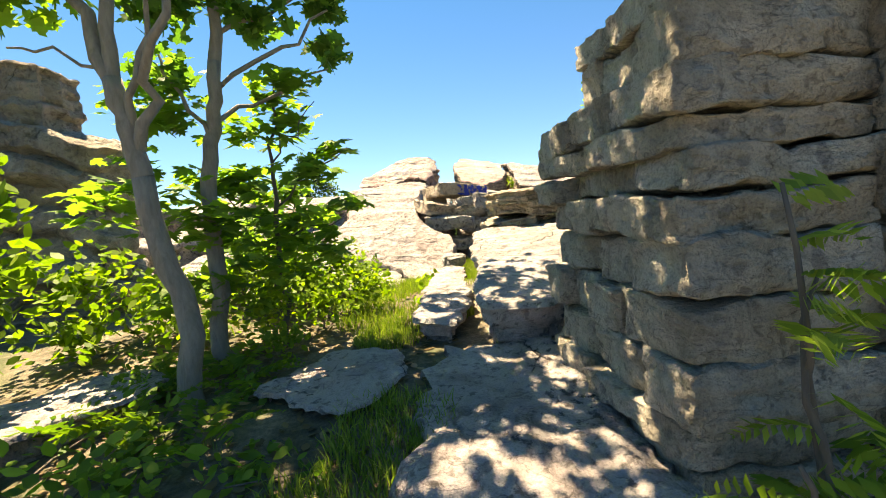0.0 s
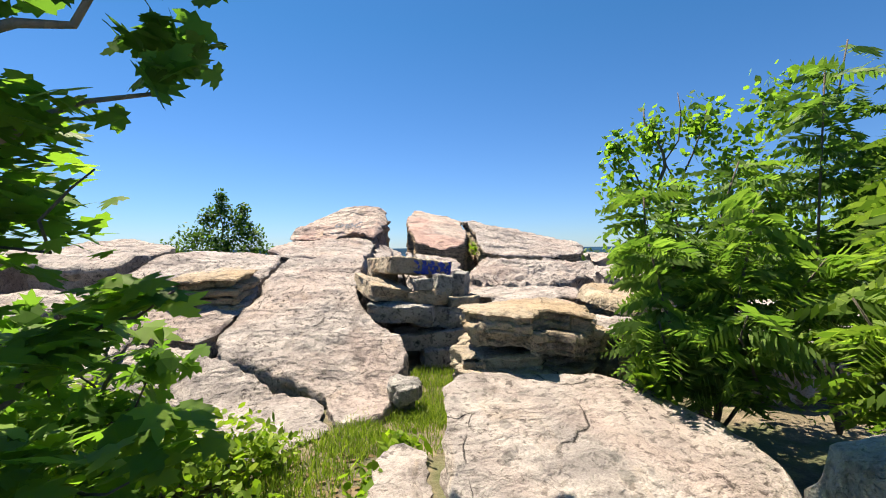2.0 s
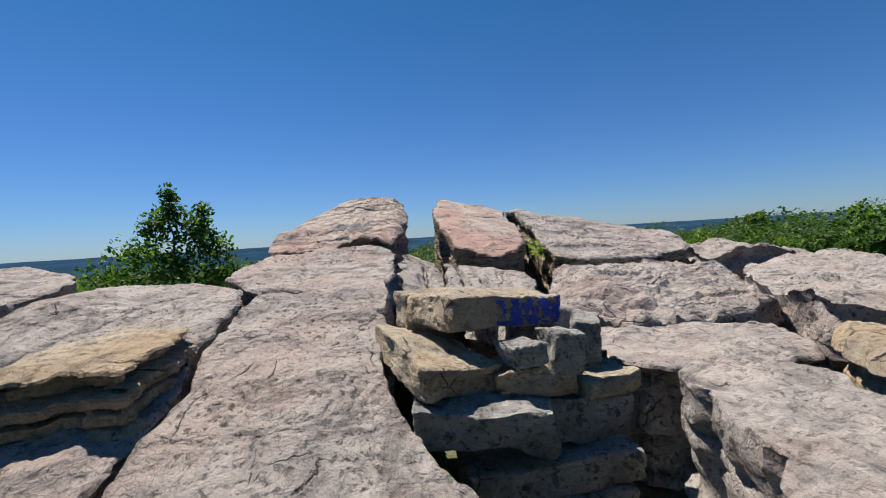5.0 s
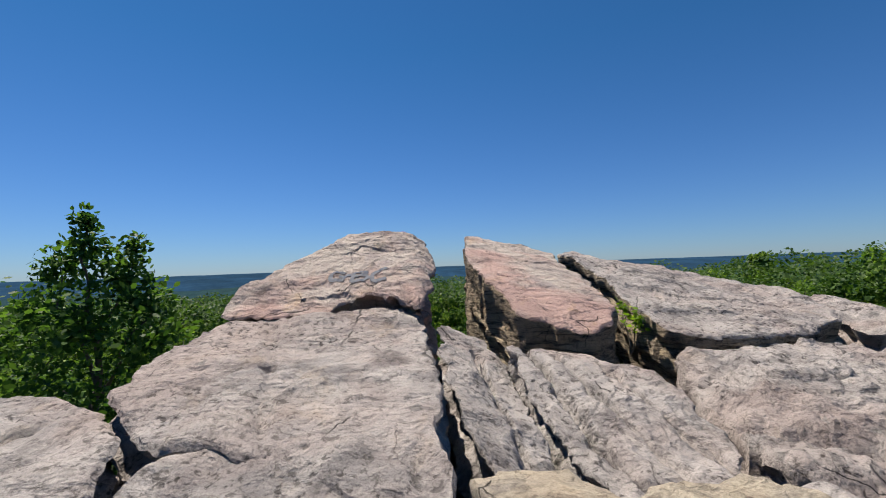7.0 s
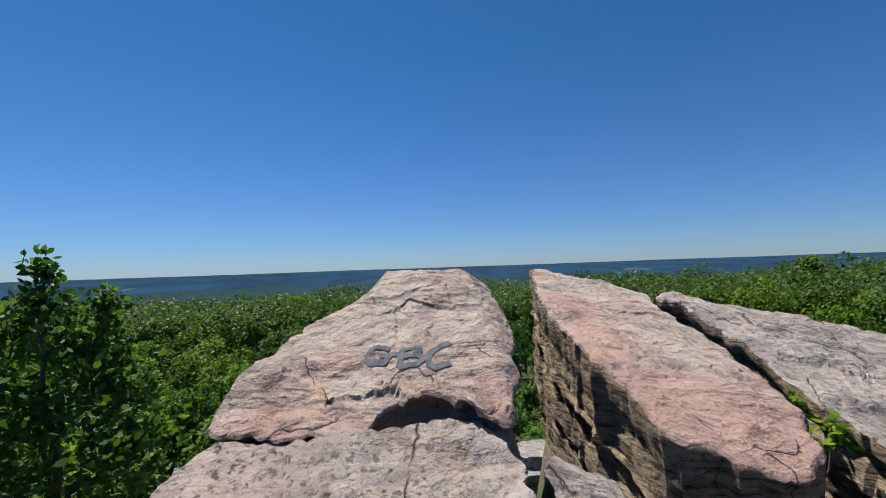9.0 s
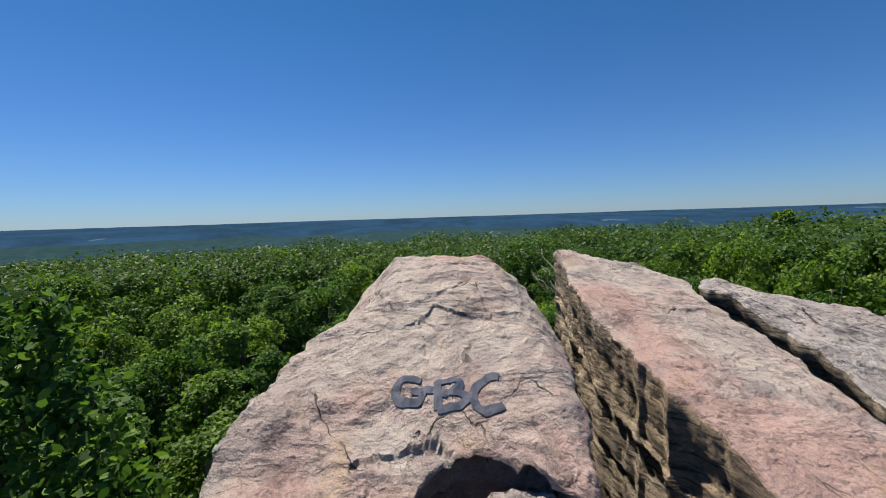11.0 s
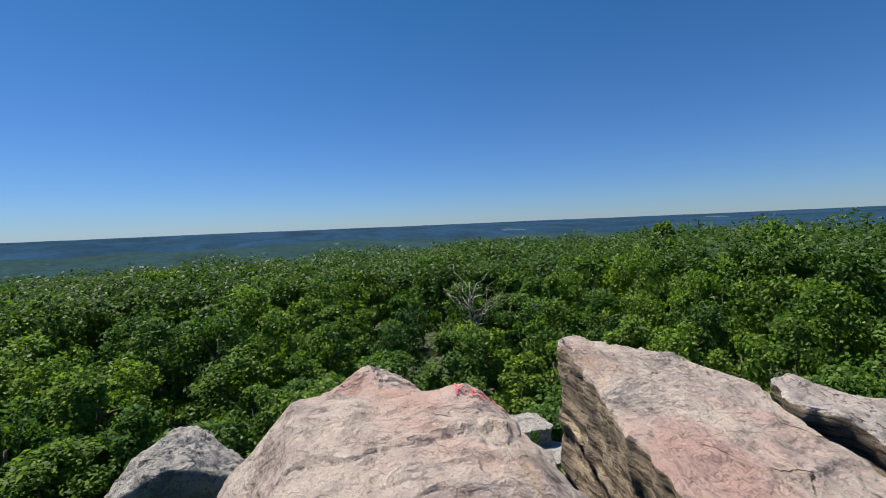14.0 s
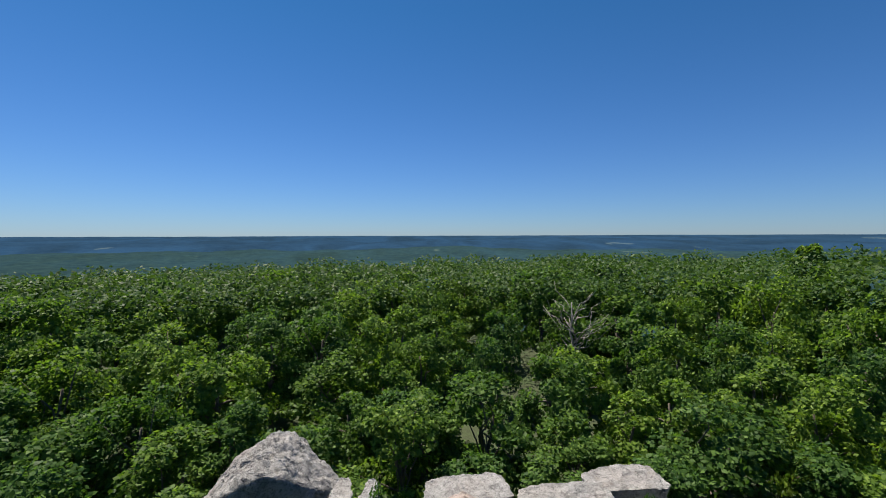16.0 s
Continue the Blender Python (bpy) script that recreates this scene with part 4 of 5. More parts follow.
wall_core = mesh_from("wall_core", *[(lambda v, f: (v, f))([(1.25, 1.4, -.1), (3.3, 1.4, -.1), (3.3, 2.0, -.1), (1.25, 2.0, -.1), (1.25, 1.4, 1.8), (3.3, 1.4, 1.8), (3.3, 1.7, 1.8), (1.25, 1.7, 1.8)],
    [(0, 1, 5, 4), (1, 2, 6, 5), (2, 3, 7, 6), (3, 0, 4, 7), (4, 5, 6, 7), (3, 2, 1, 0)])][0], ROCK_WALL)
piece("wall_core", wall_core, wall)

# shaded cliff behind the trees
rock("rock_wall", "tall shaded rock wall of dark weathered layers", [(-6.5, 5.6), (-6.2, 4.4), (-4.6, 4.5), (-3.6, 4.65), (-3.5, 5.2), (-4.3, 6.2), (-5.6, 6.6)],
     plane(-4, 5, 2.5, -0.30, 0.0), 2.9, ROCK_WALL, seed=51, sides=40, strata=0.16, layer=0.3, rough=0.08)
rock("boulder", "squared dark boulder on top of the rock wall", [(-5.6, 4.7), (-4.3, 4.75), (-4.25, 5.6), (-5.6, 5.7)], plane(-4.8, 5, 3.35, -0.1, 0), 0.75, ROCK_WALL, seed=52, rough=0.06, category="boulder")
rock("rock_wall", "tall shaded rock wall of dark weathered layers", [(-8.5, 4.4), (-8.0, 2.0), (-6.0, 1.0), (-5.2, 2.6), (-6.0, 4.6)], plane(-6.5, 3, 2.6, 0, 0), 2.9, ROCK_WALL, seed=53, sides=30, strata=0.16, layer=0.3, rough=0.08)


# ---------------------------------------------------------------- trees and shrubs
def twigs(origin, ends, r0, rng):
    return [limb(origin, e, r0, r0 * 0.25, rng, 0.10, 5, 5) for e in ends]


def tree(name, label, category, trunks, branch_list, blobs, leaf_size, shape, leaf_mat, bark_mat, seed, group="", up=0.5):
    """trunks: (p0, p1, r0, r1); branch_list: the same for limbs; blobs: leaf clumps."""
    rng = np.random.default_rng(seed)
    base = trunks[0][0]
    root = thing(name, label, category, group, at=base)
    piece("trunk", mesh_from("trunk", *joined([limb(*t, rng, 0.05, 9, 10) for t in trunks]), bark_mat, True), root)
    if branch_list:
        for t in branch_list:
            piece("branch", mesh_from("branch", *limb(*t, rng, 0.10, 7, 6), bark_mat, True), root)
    pos = cloud(blobs, rng, 0.2)
    piece("crown", mesh_from("crown", *leaves(pos, leaf_size, shape, rng, up), leaf_mat), root)
    return root


# highest clumps and long limb over the path: unseen, added to dapple path and wall
tree("maple_tree", "slender grey-barked maple leaning over the path", "tree",
     [((-1.2, 2.2, .1), (-1.39, 2.26, 1.55), .068, .058), ((-1.39, 2.26, 1.55), (-1.52, 2.3, 2.12), .058, .05), ((-1.52, 2.3, 2.1), (-2.0, 2.36, 3.2), .042, .028), ((-1.52, 2.3, 2.1), (-1.49, 2.36, 3.6), .042, .02)],
     [((-1.42, 2.28, 1.85), (-1.15, 2.2, 2.6), .025, .01), ((-1.4, 2.27, 1.7), (-1.02, 2.1, 2.5), .035, .02), ((-1.02, 2.1, 2.5), (-.95, 2.15, 3.0), .02, .01), ((-1.5, 2.3, 2.2), (-2.1, 2.3, 2.35), .012, .006), ((-1.9, 2.3, 3.1), (-1.0, 2.0, 3.5), .02, .008), ((-1.45, 2.36, 3.3), (-.8, 2.4, 3.8), .02, .008), ((-1.49, 2.36, 3.4), (.7, 2.75, 4.4), .03, .008)],
     [(-1.9, 2.3, 2.75, .35, .7, 110), (-2.3, 2.1, 2.6, .4, .6, 130), (-1.5, 2.2, 3.3, .6, .6, 260), (-.9, 2.2, 3.5, .55, .5, 220), (-2.0, 2.6, 3.5, .7, .6, 260), (-1.1, 1.4, 3.6, .7, .5, 260), (-.3, 1.9, 3.9, .7, .4, 130), (-.2, 2.7, 4.0, .6, .4, 90), (.1, 3.2, 3.85, .5, .35, 55), (-.25, 3.7, 4.5, .6, .4, 80), (.3, 2.6, 4.1, .5, .35, 45), (.0, 4.1, 4.6, .5, .4, 40), (.1, 2.6, 4.4, .6, .4, 110), (.7, 2.8, 4.6, .6, .4, 110), (-.3, 3.3, 4.7, .6, .4, 90), (.5, 3.5, 5.0, .6, .4, 80), (1.1, 2.3, 4.7, .5, .4, 60), (.2, 2.0, 4.5, .5, .4, 50)],
     .12, MAPLE, LEAF_MAPLE, BARK, 61)
# clumps near y 4 and their limb are added to cast shade on the path
tree("maple_tree", "upright grey-barked maple with forked limbs", "tree",
     [((-1.36, 2.8, .1), (-1.36, 2.86, 1.46), .062, .055), ((-1.36, 2.86, 1.46), (-1.24, 2.93, 2.4), .055, .045), ((-1.24, 2.93, 2.4), (-1.17, 3.0, 3.8), .045, .02)],
     [((-1.25, 2.92, 2.2), (-.45, 3.1, 2.75), .02, .008), ((-1.24, 2.92, 2.0), (-.5, 3.15, 2.35), .018, .006), ((-1.2, 2.95, 2.6), (-.35, 3.2, 3.05), .018, .006), ((-1.3, 2.9, 1.8), (-1.7, 3.0, 2.6), .02, .008), ((-1.17, 3.0, 3.4), (-.35, 4.0, 3.8), .02, .006)],
     [(-1.2, 3.0, 2.9, .30, .7, 120), (-1.35, 2.9, 3.3, .45, .7, 170), (-.75, 3.15, 3.05, .28, .5, 70), (-.5, 3.2, 2.8, .22, .45, 60), (-.55, 3.35, 2.6, .16, .4, 36), (-.75, 3.1, 3.5, .4, .5, 120), (-1.1, 3.1, 3.9, .6, .5, 200), (-.45, 3.15, 2.42, .12, .4, 18), (-.6, 3.2, 3.25, .4, .5, 150), (-.9, 3.5, 3.9, .5, .5, 170), (-1.5, 2.8, 2.75, .3, .6, 90), (-.95, 3.05, 2.7, .25, .5, 70), (-1.7, 3.1, 2.4, .3, .6, 80), (-.4, 3.0, 3.4, .4, .4, 120), (-.6, 4.1, 3.75, .6, .25, 80), (-.3, 3.7, 3.7, .5, .25, 60), (-.15, 4.3, 4.0, .55, .25, 60), (-.9, 4.5, 4.1, .6, .3, 80), (.1, 3.9, 4.2, .5, .3, 90)],
     .115, MAPLE, LEAF_MAPLE, BARK, 62)
tree("maple_sapling", "young maple sapling with dense dark green leaves", "sapling",
     [((-1.02, 3.05, .25), (-1.0, 3.10, 1.3), .022, .018), ((-1.0, 3.10, 1.3), (-.92, 3.15, 2.35), .018, .006)],
     [((-1.0, 3.10, 1.35), (-.4, 3.07, 1.75), .010, .004), ((-1.0, 3.10, 1.2), (-1.55, 3.15, 1.6), .010, .004), ((-.98, 3.11, 1.7), (-.6, 3.05, 2.1), .008, .003), ((-1.0, 3.10, 1.1), (-.45, 3.00, 1.25), .009, .003)],
     [(-.95, 3.15, 2.2, .24, .8, 43), (-.8, 3.15, 1.95, .26, .6, 49), (-1.15, 3.15, 1.95, .26, .6, 43), (-.7, 3.07, 1.6, .28, .5, 58), (-1.2, 3.10, 1.55, .34, .6, 74), (-1.55, 3.15, 1.6, .3, .6, 55), (-.48, 3.05, 1.75, .16, .45, 21), (-.45, 3.03, 1.35, .18, .5, 24), (-.85, 3.05, 1.25, .3, .5, 55), (-1.35, 3.10, 1.15, .34, .5, 62), (-1.7, 2.95, 2.1, .4, .7, 105), (-1.9, 2.85, 1.5, .45, .7, 117), (-1.3, 2.75, 1.3, .35, .6, 80), (-1.0, 2.85, .95, .3, .6, 55), (-.6, 2.95, 1.05, .22, .6, 37), (-1.5, 2.85, .8, .4, .5, 80), (-.7, 2.95, 2.25, .2, .5, 31)],
     .125, MAPLE, LEAF_MAPLE, BARK_DARK, 63, up=.65)

tree("maple_sapling", "low maple sapling with broad dark green leaves", "sapling",
     [((-1.3, 4.15, .3), (-1.28, 4.12, 1.0), .016, .012), ((-1.28, 4.12, 1.0), (-1.18, 4.1, 1.65), .012, .005)],
     [((-1.28, 4.12, .9), (-.9, 4.0, 1.35), .008, .003), ((-1.28, 4.12, .8), (-1.6, 4.1, 1.3), .008, .003), ((-1.28, 4.12, 1.1), (-1.4, 4.0, 1.6), .007, .003)],
     [(-1.2, 4.1, 1.55, .18, .8, 38), (-.95, 4.02, 1.3, .18, .7, 36), (-1.5, 4.05, 1.3, .26, .7, 70), (-1.2, 4.05, 1.1, .26, .7, 70), (-1.65, 4.1, .95, .3, .8, 85), (-1.25, 4.1, .75, .28, .8, 70), (-1.45, 4.0, 1.55, .18, .7, 34)],
     .115, MAPLE, LEAF_MAPLE, BARK_DARK, 64)


def frond_shrub(name, label, base, stems, count, length, width, seed, mat, group=""):
    rng = np.random.default_rng(seed)
    root = thing(name, label, "shrub", group, at=base)
    tubes, fr = [], []
    for tip in stems:
        tubes.append(limb(base, tip, .016, .006, rng, .08, 6, 6))
        a, b = np.array(base), np.array(tip)
        for _ in range(count):
            f = rng.uniform(.35, 1.0)
            p = a + (b - a) * f
            ang = rng.uniform(0, 2 * math.pi)
            ln = length * rng.uniform(.7, 1.15)
            q = p + np.array([math.cos(ang) * ln, math.sin(ang) * ln, ln * rng.uniform(.0, .55)])
            fr.append(frond(p, q, width, 11, rng, .45))
    for t in tubes:
        piece("stem", mesh_from("stem", *t, BARK_DARK, True), root)
    piece("foliage", mesh_from("foliage", *joined(fr), mat), root)
    return root


frond_shrub("sumac_shrub", "bright green sumac shrub with feathery leaves", (2.35, 4.5, .55), [(1.9, 4.5, 1.9), (2.1, 4.9, 2.3), (2.5, 4.3, 2.2), (2.8, 4.8, 2.5), (2.4, 5.1, 2.0), (2.9, 4.2, 1.8), (1.85, 4.3, 1.4), (2.2, 4.0, 1.5)], 50, .36, .13, 71, LEAF_SUMAC)
frond_shrub("sumac_shrub", "bright green sumac shrub with feathery leaves", (2.9, 3.5, .5), [(2.6, 3.4, 2.2), (3.1, 3.7, 2.7), (3.3, 3.2, 2.3), (2.8, 3.0, 2.0), (2.5, 3.7, 1.6), (3.2, 3.9, 2.0)], 50, .38, .13, 72, LEAF_SUMAC)
frond_shrub("sumac_shrub", "bright green sumac shrub with feathery leaves", (2.2, 2.7, .5), [(2.0, 2.6, 1.8), (2.4, 2.8, 2.2), (2.6, 2.5, 2.4), (2.1, 2.9, 1.5)], 26, .34, .12, 73, LEAF_SUMAC)
tree("cherry_tree", "small leafy tree with upright shoots behind the sumac", "tree",
     [((2.75, 5.2, .6), (2.7, 5.5, 2.0), .04, .025), ((2.7, 5.5, 2.0), (2.6, 5.75, 3.2), .025, .006)],
     [((2.72, 5.4, 1.5), (2.25, 5.7, 2.9), .016, .004), ((2.7, 5.45, 1.7), (3.15, 5.6, 3.2), .016, .004), ((2.72, 5.4, 1.3), (3.4, 5.5, 2.8), .016, .004), ((2.7, 5.5, 2.0), (2.85, 5.6, 3.3), .012, .004)],
     [(2.3, 5.7, 2.75, .2, 1.3, 180), (2.35, 5.65, 2.35, .28, 1.0, 220), (2.65, 5.7, 2.9, .22, 1.5, 220), (2.75, 5.55, 2.3, .4, .9, 400), (3.1, 5.6, 3.0, .26, 1.4, 260), (3.35, 5.5, 2.6, .35, 1.0, 340), (3.0, 5.4, 1.9, .5, .8, 480), (2.5, 5.5, 1.8, .4, .8, 320), (3.6, 5.3, 2.1, .45, .9, 400), (3.3, 5.0, 3.0, .3, 1.3, 240)],
     .072, OVAL, LEAF_MAPLE, BARK_DARK, 74, up=.4)
frond_shrub("sumac_shrub", "tall bright green sumac with feathery leaves", (3.4, 4.6, .5), [(3.2, 4.5, 3.1), (3.6, 4.7, 3.4), (3.9, 4.3, 3.2), (3.5, 4.2, 2.6), (3.1, 4.9, 2.4), (3.9, 4.9, 2.7)], 44, .38, .13, 77, LEAF_SUMAC)
frond_shrub("sumac_shrub", "tall bright green sumac with feathery leaves", (4.4, 4.0, .5), [(4.2, 3.9, 3.0), (4.6, 4.2, 3.4), (4.8, 3.7, 3.2), (4.3, 3.5, 2.4), (4.0, 4.2, 2.2)], 44, .38, .13, 78, LEAF_SUMAC)
frond_shrub("sumac_seedling", "small sumac sprig growing against the wall", (1.35, 1.0, .15), [(1.22, .98, 1.2), (1.3, .97, .95)], 6, .26, .085, 75, LEAF_SUMAC)
frond_shrub("sumac_seedling", "leafy sprig at the foot of the wall", (1.3, .88, .1), [(1.15, .85, .5), (1.45, .88, .6), (1.6, .9, .45)], 6, .26, .09, 76, LEAF_BRIGHT)

# undergrowth
def leafy_bush(name, label, base, blobs, size, shape, mat, seed, category="bush", up=.5):
    rng = np.random.default_rng(seed)
    root = thing(name, label, category, at=base)
    ends = [(b[0], b[1], b[2]) for b in blobs]
    for t in twigs(base, ends, .010, rng):
        piece("stem", mesh_from("stem", *t, BARK_DARK, True), root)
    piece("foliage", mesh_from("foliage", *leaves(cloud(blobs, rng, .1), size, shape, rng, up), mat), root)
    return root


leafy_bush("bush", "sunlit leafy bush beside the path", (-1.1, 4.4, .35), [(-1.2, 4.3, .7, .4, .8, 600), (-.8, 4.5, .65, .33, .8, 480), (-1.6, 4.5, .85, .45, .8, 640), (-.65, 4.8, .5, .25, .8, 300), (-2.0, 4.7, .8, .45, .8, 560)], .06, OVAL, LEAF_BRIGHT, 81)
leafy_bush("bush", "sunlit leafy bush between the maples and the path", (-.8, 3.3, .3), [(-.75, 3.2, .6, .32, .8, 520), (-.5, 3.7, .6, .3, .8, 480), (-1.1, 3.0, .65, .32, .8, 480), (-1.3, 3.7, .75, .32, .8, 480), (-.9, 2.7, .45, .2, .7, 220), (-.8, 3.9, .85, .3, .9, 400)], .052, OVAL, LEAF_BRIGHT, 89)
leafy_bush("bush", "sunlit leafy bush under the maples", (-2.2, 3.4, .2), [(-2.2, 3.4, .7, .5, .8, 380), (-1.8, 3.2, .5, .4, .7, 260), (-2.8, 3.3, .9, .5, .8, 380), (-2.6, 3.0, .5, .5, .7, 300)], .085, OVAL, LEAF_BRIGHT, 82)
leafy_bush("bush", "yellow-green bush in full sun", (-2.7, 2.4, .2), [(-2.7, 2.4, 1.5, .4, .9, 300), (-2.5, 2.2, 1.1, .45, .8, 320), (-3.0, 2.6, 1.8, .4, .9, 260), (-2.9, 2.2, .7, .5, .7, 300)], .11, OVAL, LEAF_BRIGHT, 83)
leafy_bush("weeds", "low broad-leaved weeds by the path", (-1.0, 1.3, .1), [(-1.0, 1.3, .3, .3, .6, 120), (-1.4, 1.2, .3, .35, .6, 140), (-.6, 1.5, .2, .25, .5, 120), (-.8, 1.0, .2, .3, .5, 160), (-1.9, 1.3, .3, .4, .6, 240)], .07, OVAL, LEAF_MAPLE, 84, "weeds")
leafy_bush("weeds", "low green weeds between the stones", (.05, 4.4, .35), [(.1, 4.3, .5, .22, .6, 130), (.05, 3.8, .42, .2, .5, 90), (.25, 4.8, .5, .2, .5, 90)], .085, OVAL, LEAF_BRIGHT, 85, "weeds")
leafy_bush("weeds", "bright weeds at the corner of the block", (1.85, 4.4, .7), [(1.85, 4.35, 1.0, .16, 1.2, 60), (1.95, 4.5, .8, .2, .8, 60)], .11, OVAL, LEAF_BRIGHT, 86, "weeds")
leafy_bush("weeds", "tuft of yellow-green leaves in the cleft", (1.85, 11.4, 1.5), [(1.88, 11.3, 1.85, .14, 1.2, 70), (1.9, 11.6, 1.95, .12, 1.0, 40)], .06, OVAL, LEAF_BRIGHT, 87, "weeds")
leafy_bush("weeds", "broad leaves poking up beside the slab", (-1.9, 4.2, .5), [(-1.75, 4.25, 1.0, .2, .9, 40), (-1.95, 4.35, 1.15, .2, .9, 40), (-2.1, 4.3, .8, .3, .7, 60)], .13, OVAL, LEAF_MAPLE, 88, "weeds")
leafy_bush("weeds", "low tangle of green weeds and seedlings", (-1.5, .9, .05), [(-1.5, 1.0, .35, .35, .7, 170), (-1.0, .8, .25, .3, .6, 120), (-2.0, 1.0, .4, .4, .8, 180), (-.5, 1.0, .15, .25, .5, 80), (-.3, 1.5, .2, .2, .5, 50), (-1.2, 1.7, .3, .3, .7, 300), (-1.5, 2.3, .35, .3, .7, 300), (-.9, 2.2, .25, .25, .7, 200)], .05, OVAL, LEAF_BRIGHT, 101, "weeds")
leafy_bush("weeds", "low green weeds at the edge of the slab", (-1.9, 4.4, .3), [(-1.7, 4.5, .5, .25, .7, 130), (-2.2, 4.7, .55, .3, .7, 150), (-1.2, 4.4, .45, .2, .7, 90), (-2.7, 5.0, .6, .35, .7, 160)], .085, OVAL, LEAF_MAPLE, 102, "weeds")
for i, (x, y, z) in enumerate(((-1.35, 1.95, .25), (-1.7, 2.5, .25), (-1.05, 2.35, .25), (-1.9, 1.75, .25), (-.95, 1.75, .2), (-1.25, 2.6, .25))):
    rng = np.random.default_rng(90 + i)
    root = thing("fern", "yellow-green fern with arching fronds", "fern", "ferns", at=(x, y, z))
    fr = [frond((x, y, z), (x + .4 * math.cos(a), y + .4 * math.sin(a), z + .33), .09, 12, rng, .45) for a in rng.uniform(0, 6.28, 8)]
    piece("foliage", mesh_from("foliage", *joined(fr), LEAF_BRIGHT), root)


def grass(n, places, size, seed, mat):
    rng = np.random.default_rng(seed)
    verts, faces = [], []
    for _ in range(n):
        x0, y0, r = places[rng.integers(len(places))]
        a, q = rng.uniform(0, 2 * math.pi), r * math.sqrt(rng.random())
        x, y = x0 + q * math.cos(a), y0 + q * math.sin(a)
        z = land(x, y)
        h = size * rng.uniform(.5, 1.3)
        dx, dy = rng.normal(0, .4 * h, 2)
        b = rng.uniform(0, math.pi)
        wx, wy = .004 * math.cos(b), .004 * math.sin(b)
        k = len(verts)
        verts += [(x - wx, y - wy, z - .02), (x + wx, y + wy, z - .02), (x + dx * .4 + wx * .7, y + dy * .4 + wy * .7, z + h * .6), (x + dx * .4 - wx * .7, y + dy * .4 - wy * .7, z + h * .6), (x + dx, y + dy, z + h)]
        faces += [(k, k + 1, k + 2, k + 3), (k + 3, k + 2, k + 4)]
    return mesh_from("grass", verts, faces, mat)


tagged(new("grass", grass(13000, [(-.5, 4.9, .5), (.3, 5.4, .55), (.2, 3.4, .25), (-.2, 2.9, .25), (.0, 1.7, .3), (-.2, 1.2, .3), (.5, 5.9, .4), (-.1, 5.2, .3), (1.9, 3.9, .4), (2.3, 3.6, .5), (-.6, 4.2, .4), (.45, 5.6, .3), (.55, 6.3, .35), (.65, 6.8, .3), (-.35, 3.4, .35), (-.45, 4.6, .4)], .085, 95, GRASS)), "tufts of sunlit green grass among the rocks", "grass", kind="stuff")
rngd = np.random.default_rng(96)
dp = np.stack([rngd.uniform(-2.6, .3, 2600), rngd.uniform(.3, 5.0, 2600)], 1)
dp = np.array([(x, y, land(x, y) + .015) for x, y in dp])
tagged(new("leaf_litter", mesh_from("leaf_litter", *leaves(dp, .06, OVAL, rngd, .85), DRY)), "dry brown fallen leaves on the earth", "leaves", kind="stuff")


# ---------------------------------------------------------------- the forest below
def forest_tree(seed, height, radius, n, size):
    """A broad-leaved tree about its own foot: bent trunk, limbs, and a lumpy crown with gaps."""
    rng = np.random.default_rng(seed)
    ob = thing("forest_tree", "dense green broad-leaved tree in the forest canopy", "tree", "forest")
    limbs = [limb((0, 0, 0), (rng.normal(0, .2), rng.normal(0, .2), height * .8), .13, .05, rng, .05, 6, 6)]
    blobs = []
    for i in range(26):
        a, h = rng.uniform(0, 2 * math.pi), rng.uniform(.25, 1.0)
        rr = radius * math.sqrt(max(0.05, 1 - (h - .45) ** 2 / .40)) * rng.uniform(.45, .85)
        c = (rr * math.cos(a), rr * math.sin(a), height * h)
        blobs.append((*c, radius * rng.uniform(.26, .42), .7, n // 26))
        if i < 8:
            limbs.append(limb((0, 0, height * (.3 + .05 * i)), c, .05, .015, rng, .1, 5, 5))
    piece("trunk", mesh_from("trunk", *joined(limbs), BARK_DARK, True), ob)
    pos = cloud(blobs, rng, .5)
    out = (pos - np.array([0, 0, height * .45])) * np.array([1, 1, .9]) + np.array([0, 0, .5])
    out /= np.linalg.norm(out, axis=1)[:, None]
    piece("crown", mesh_from("crown", *leaves(pos, size, RHOMB, rng, .55, outward=out), LEAF_FOREST), ob)
    return ob


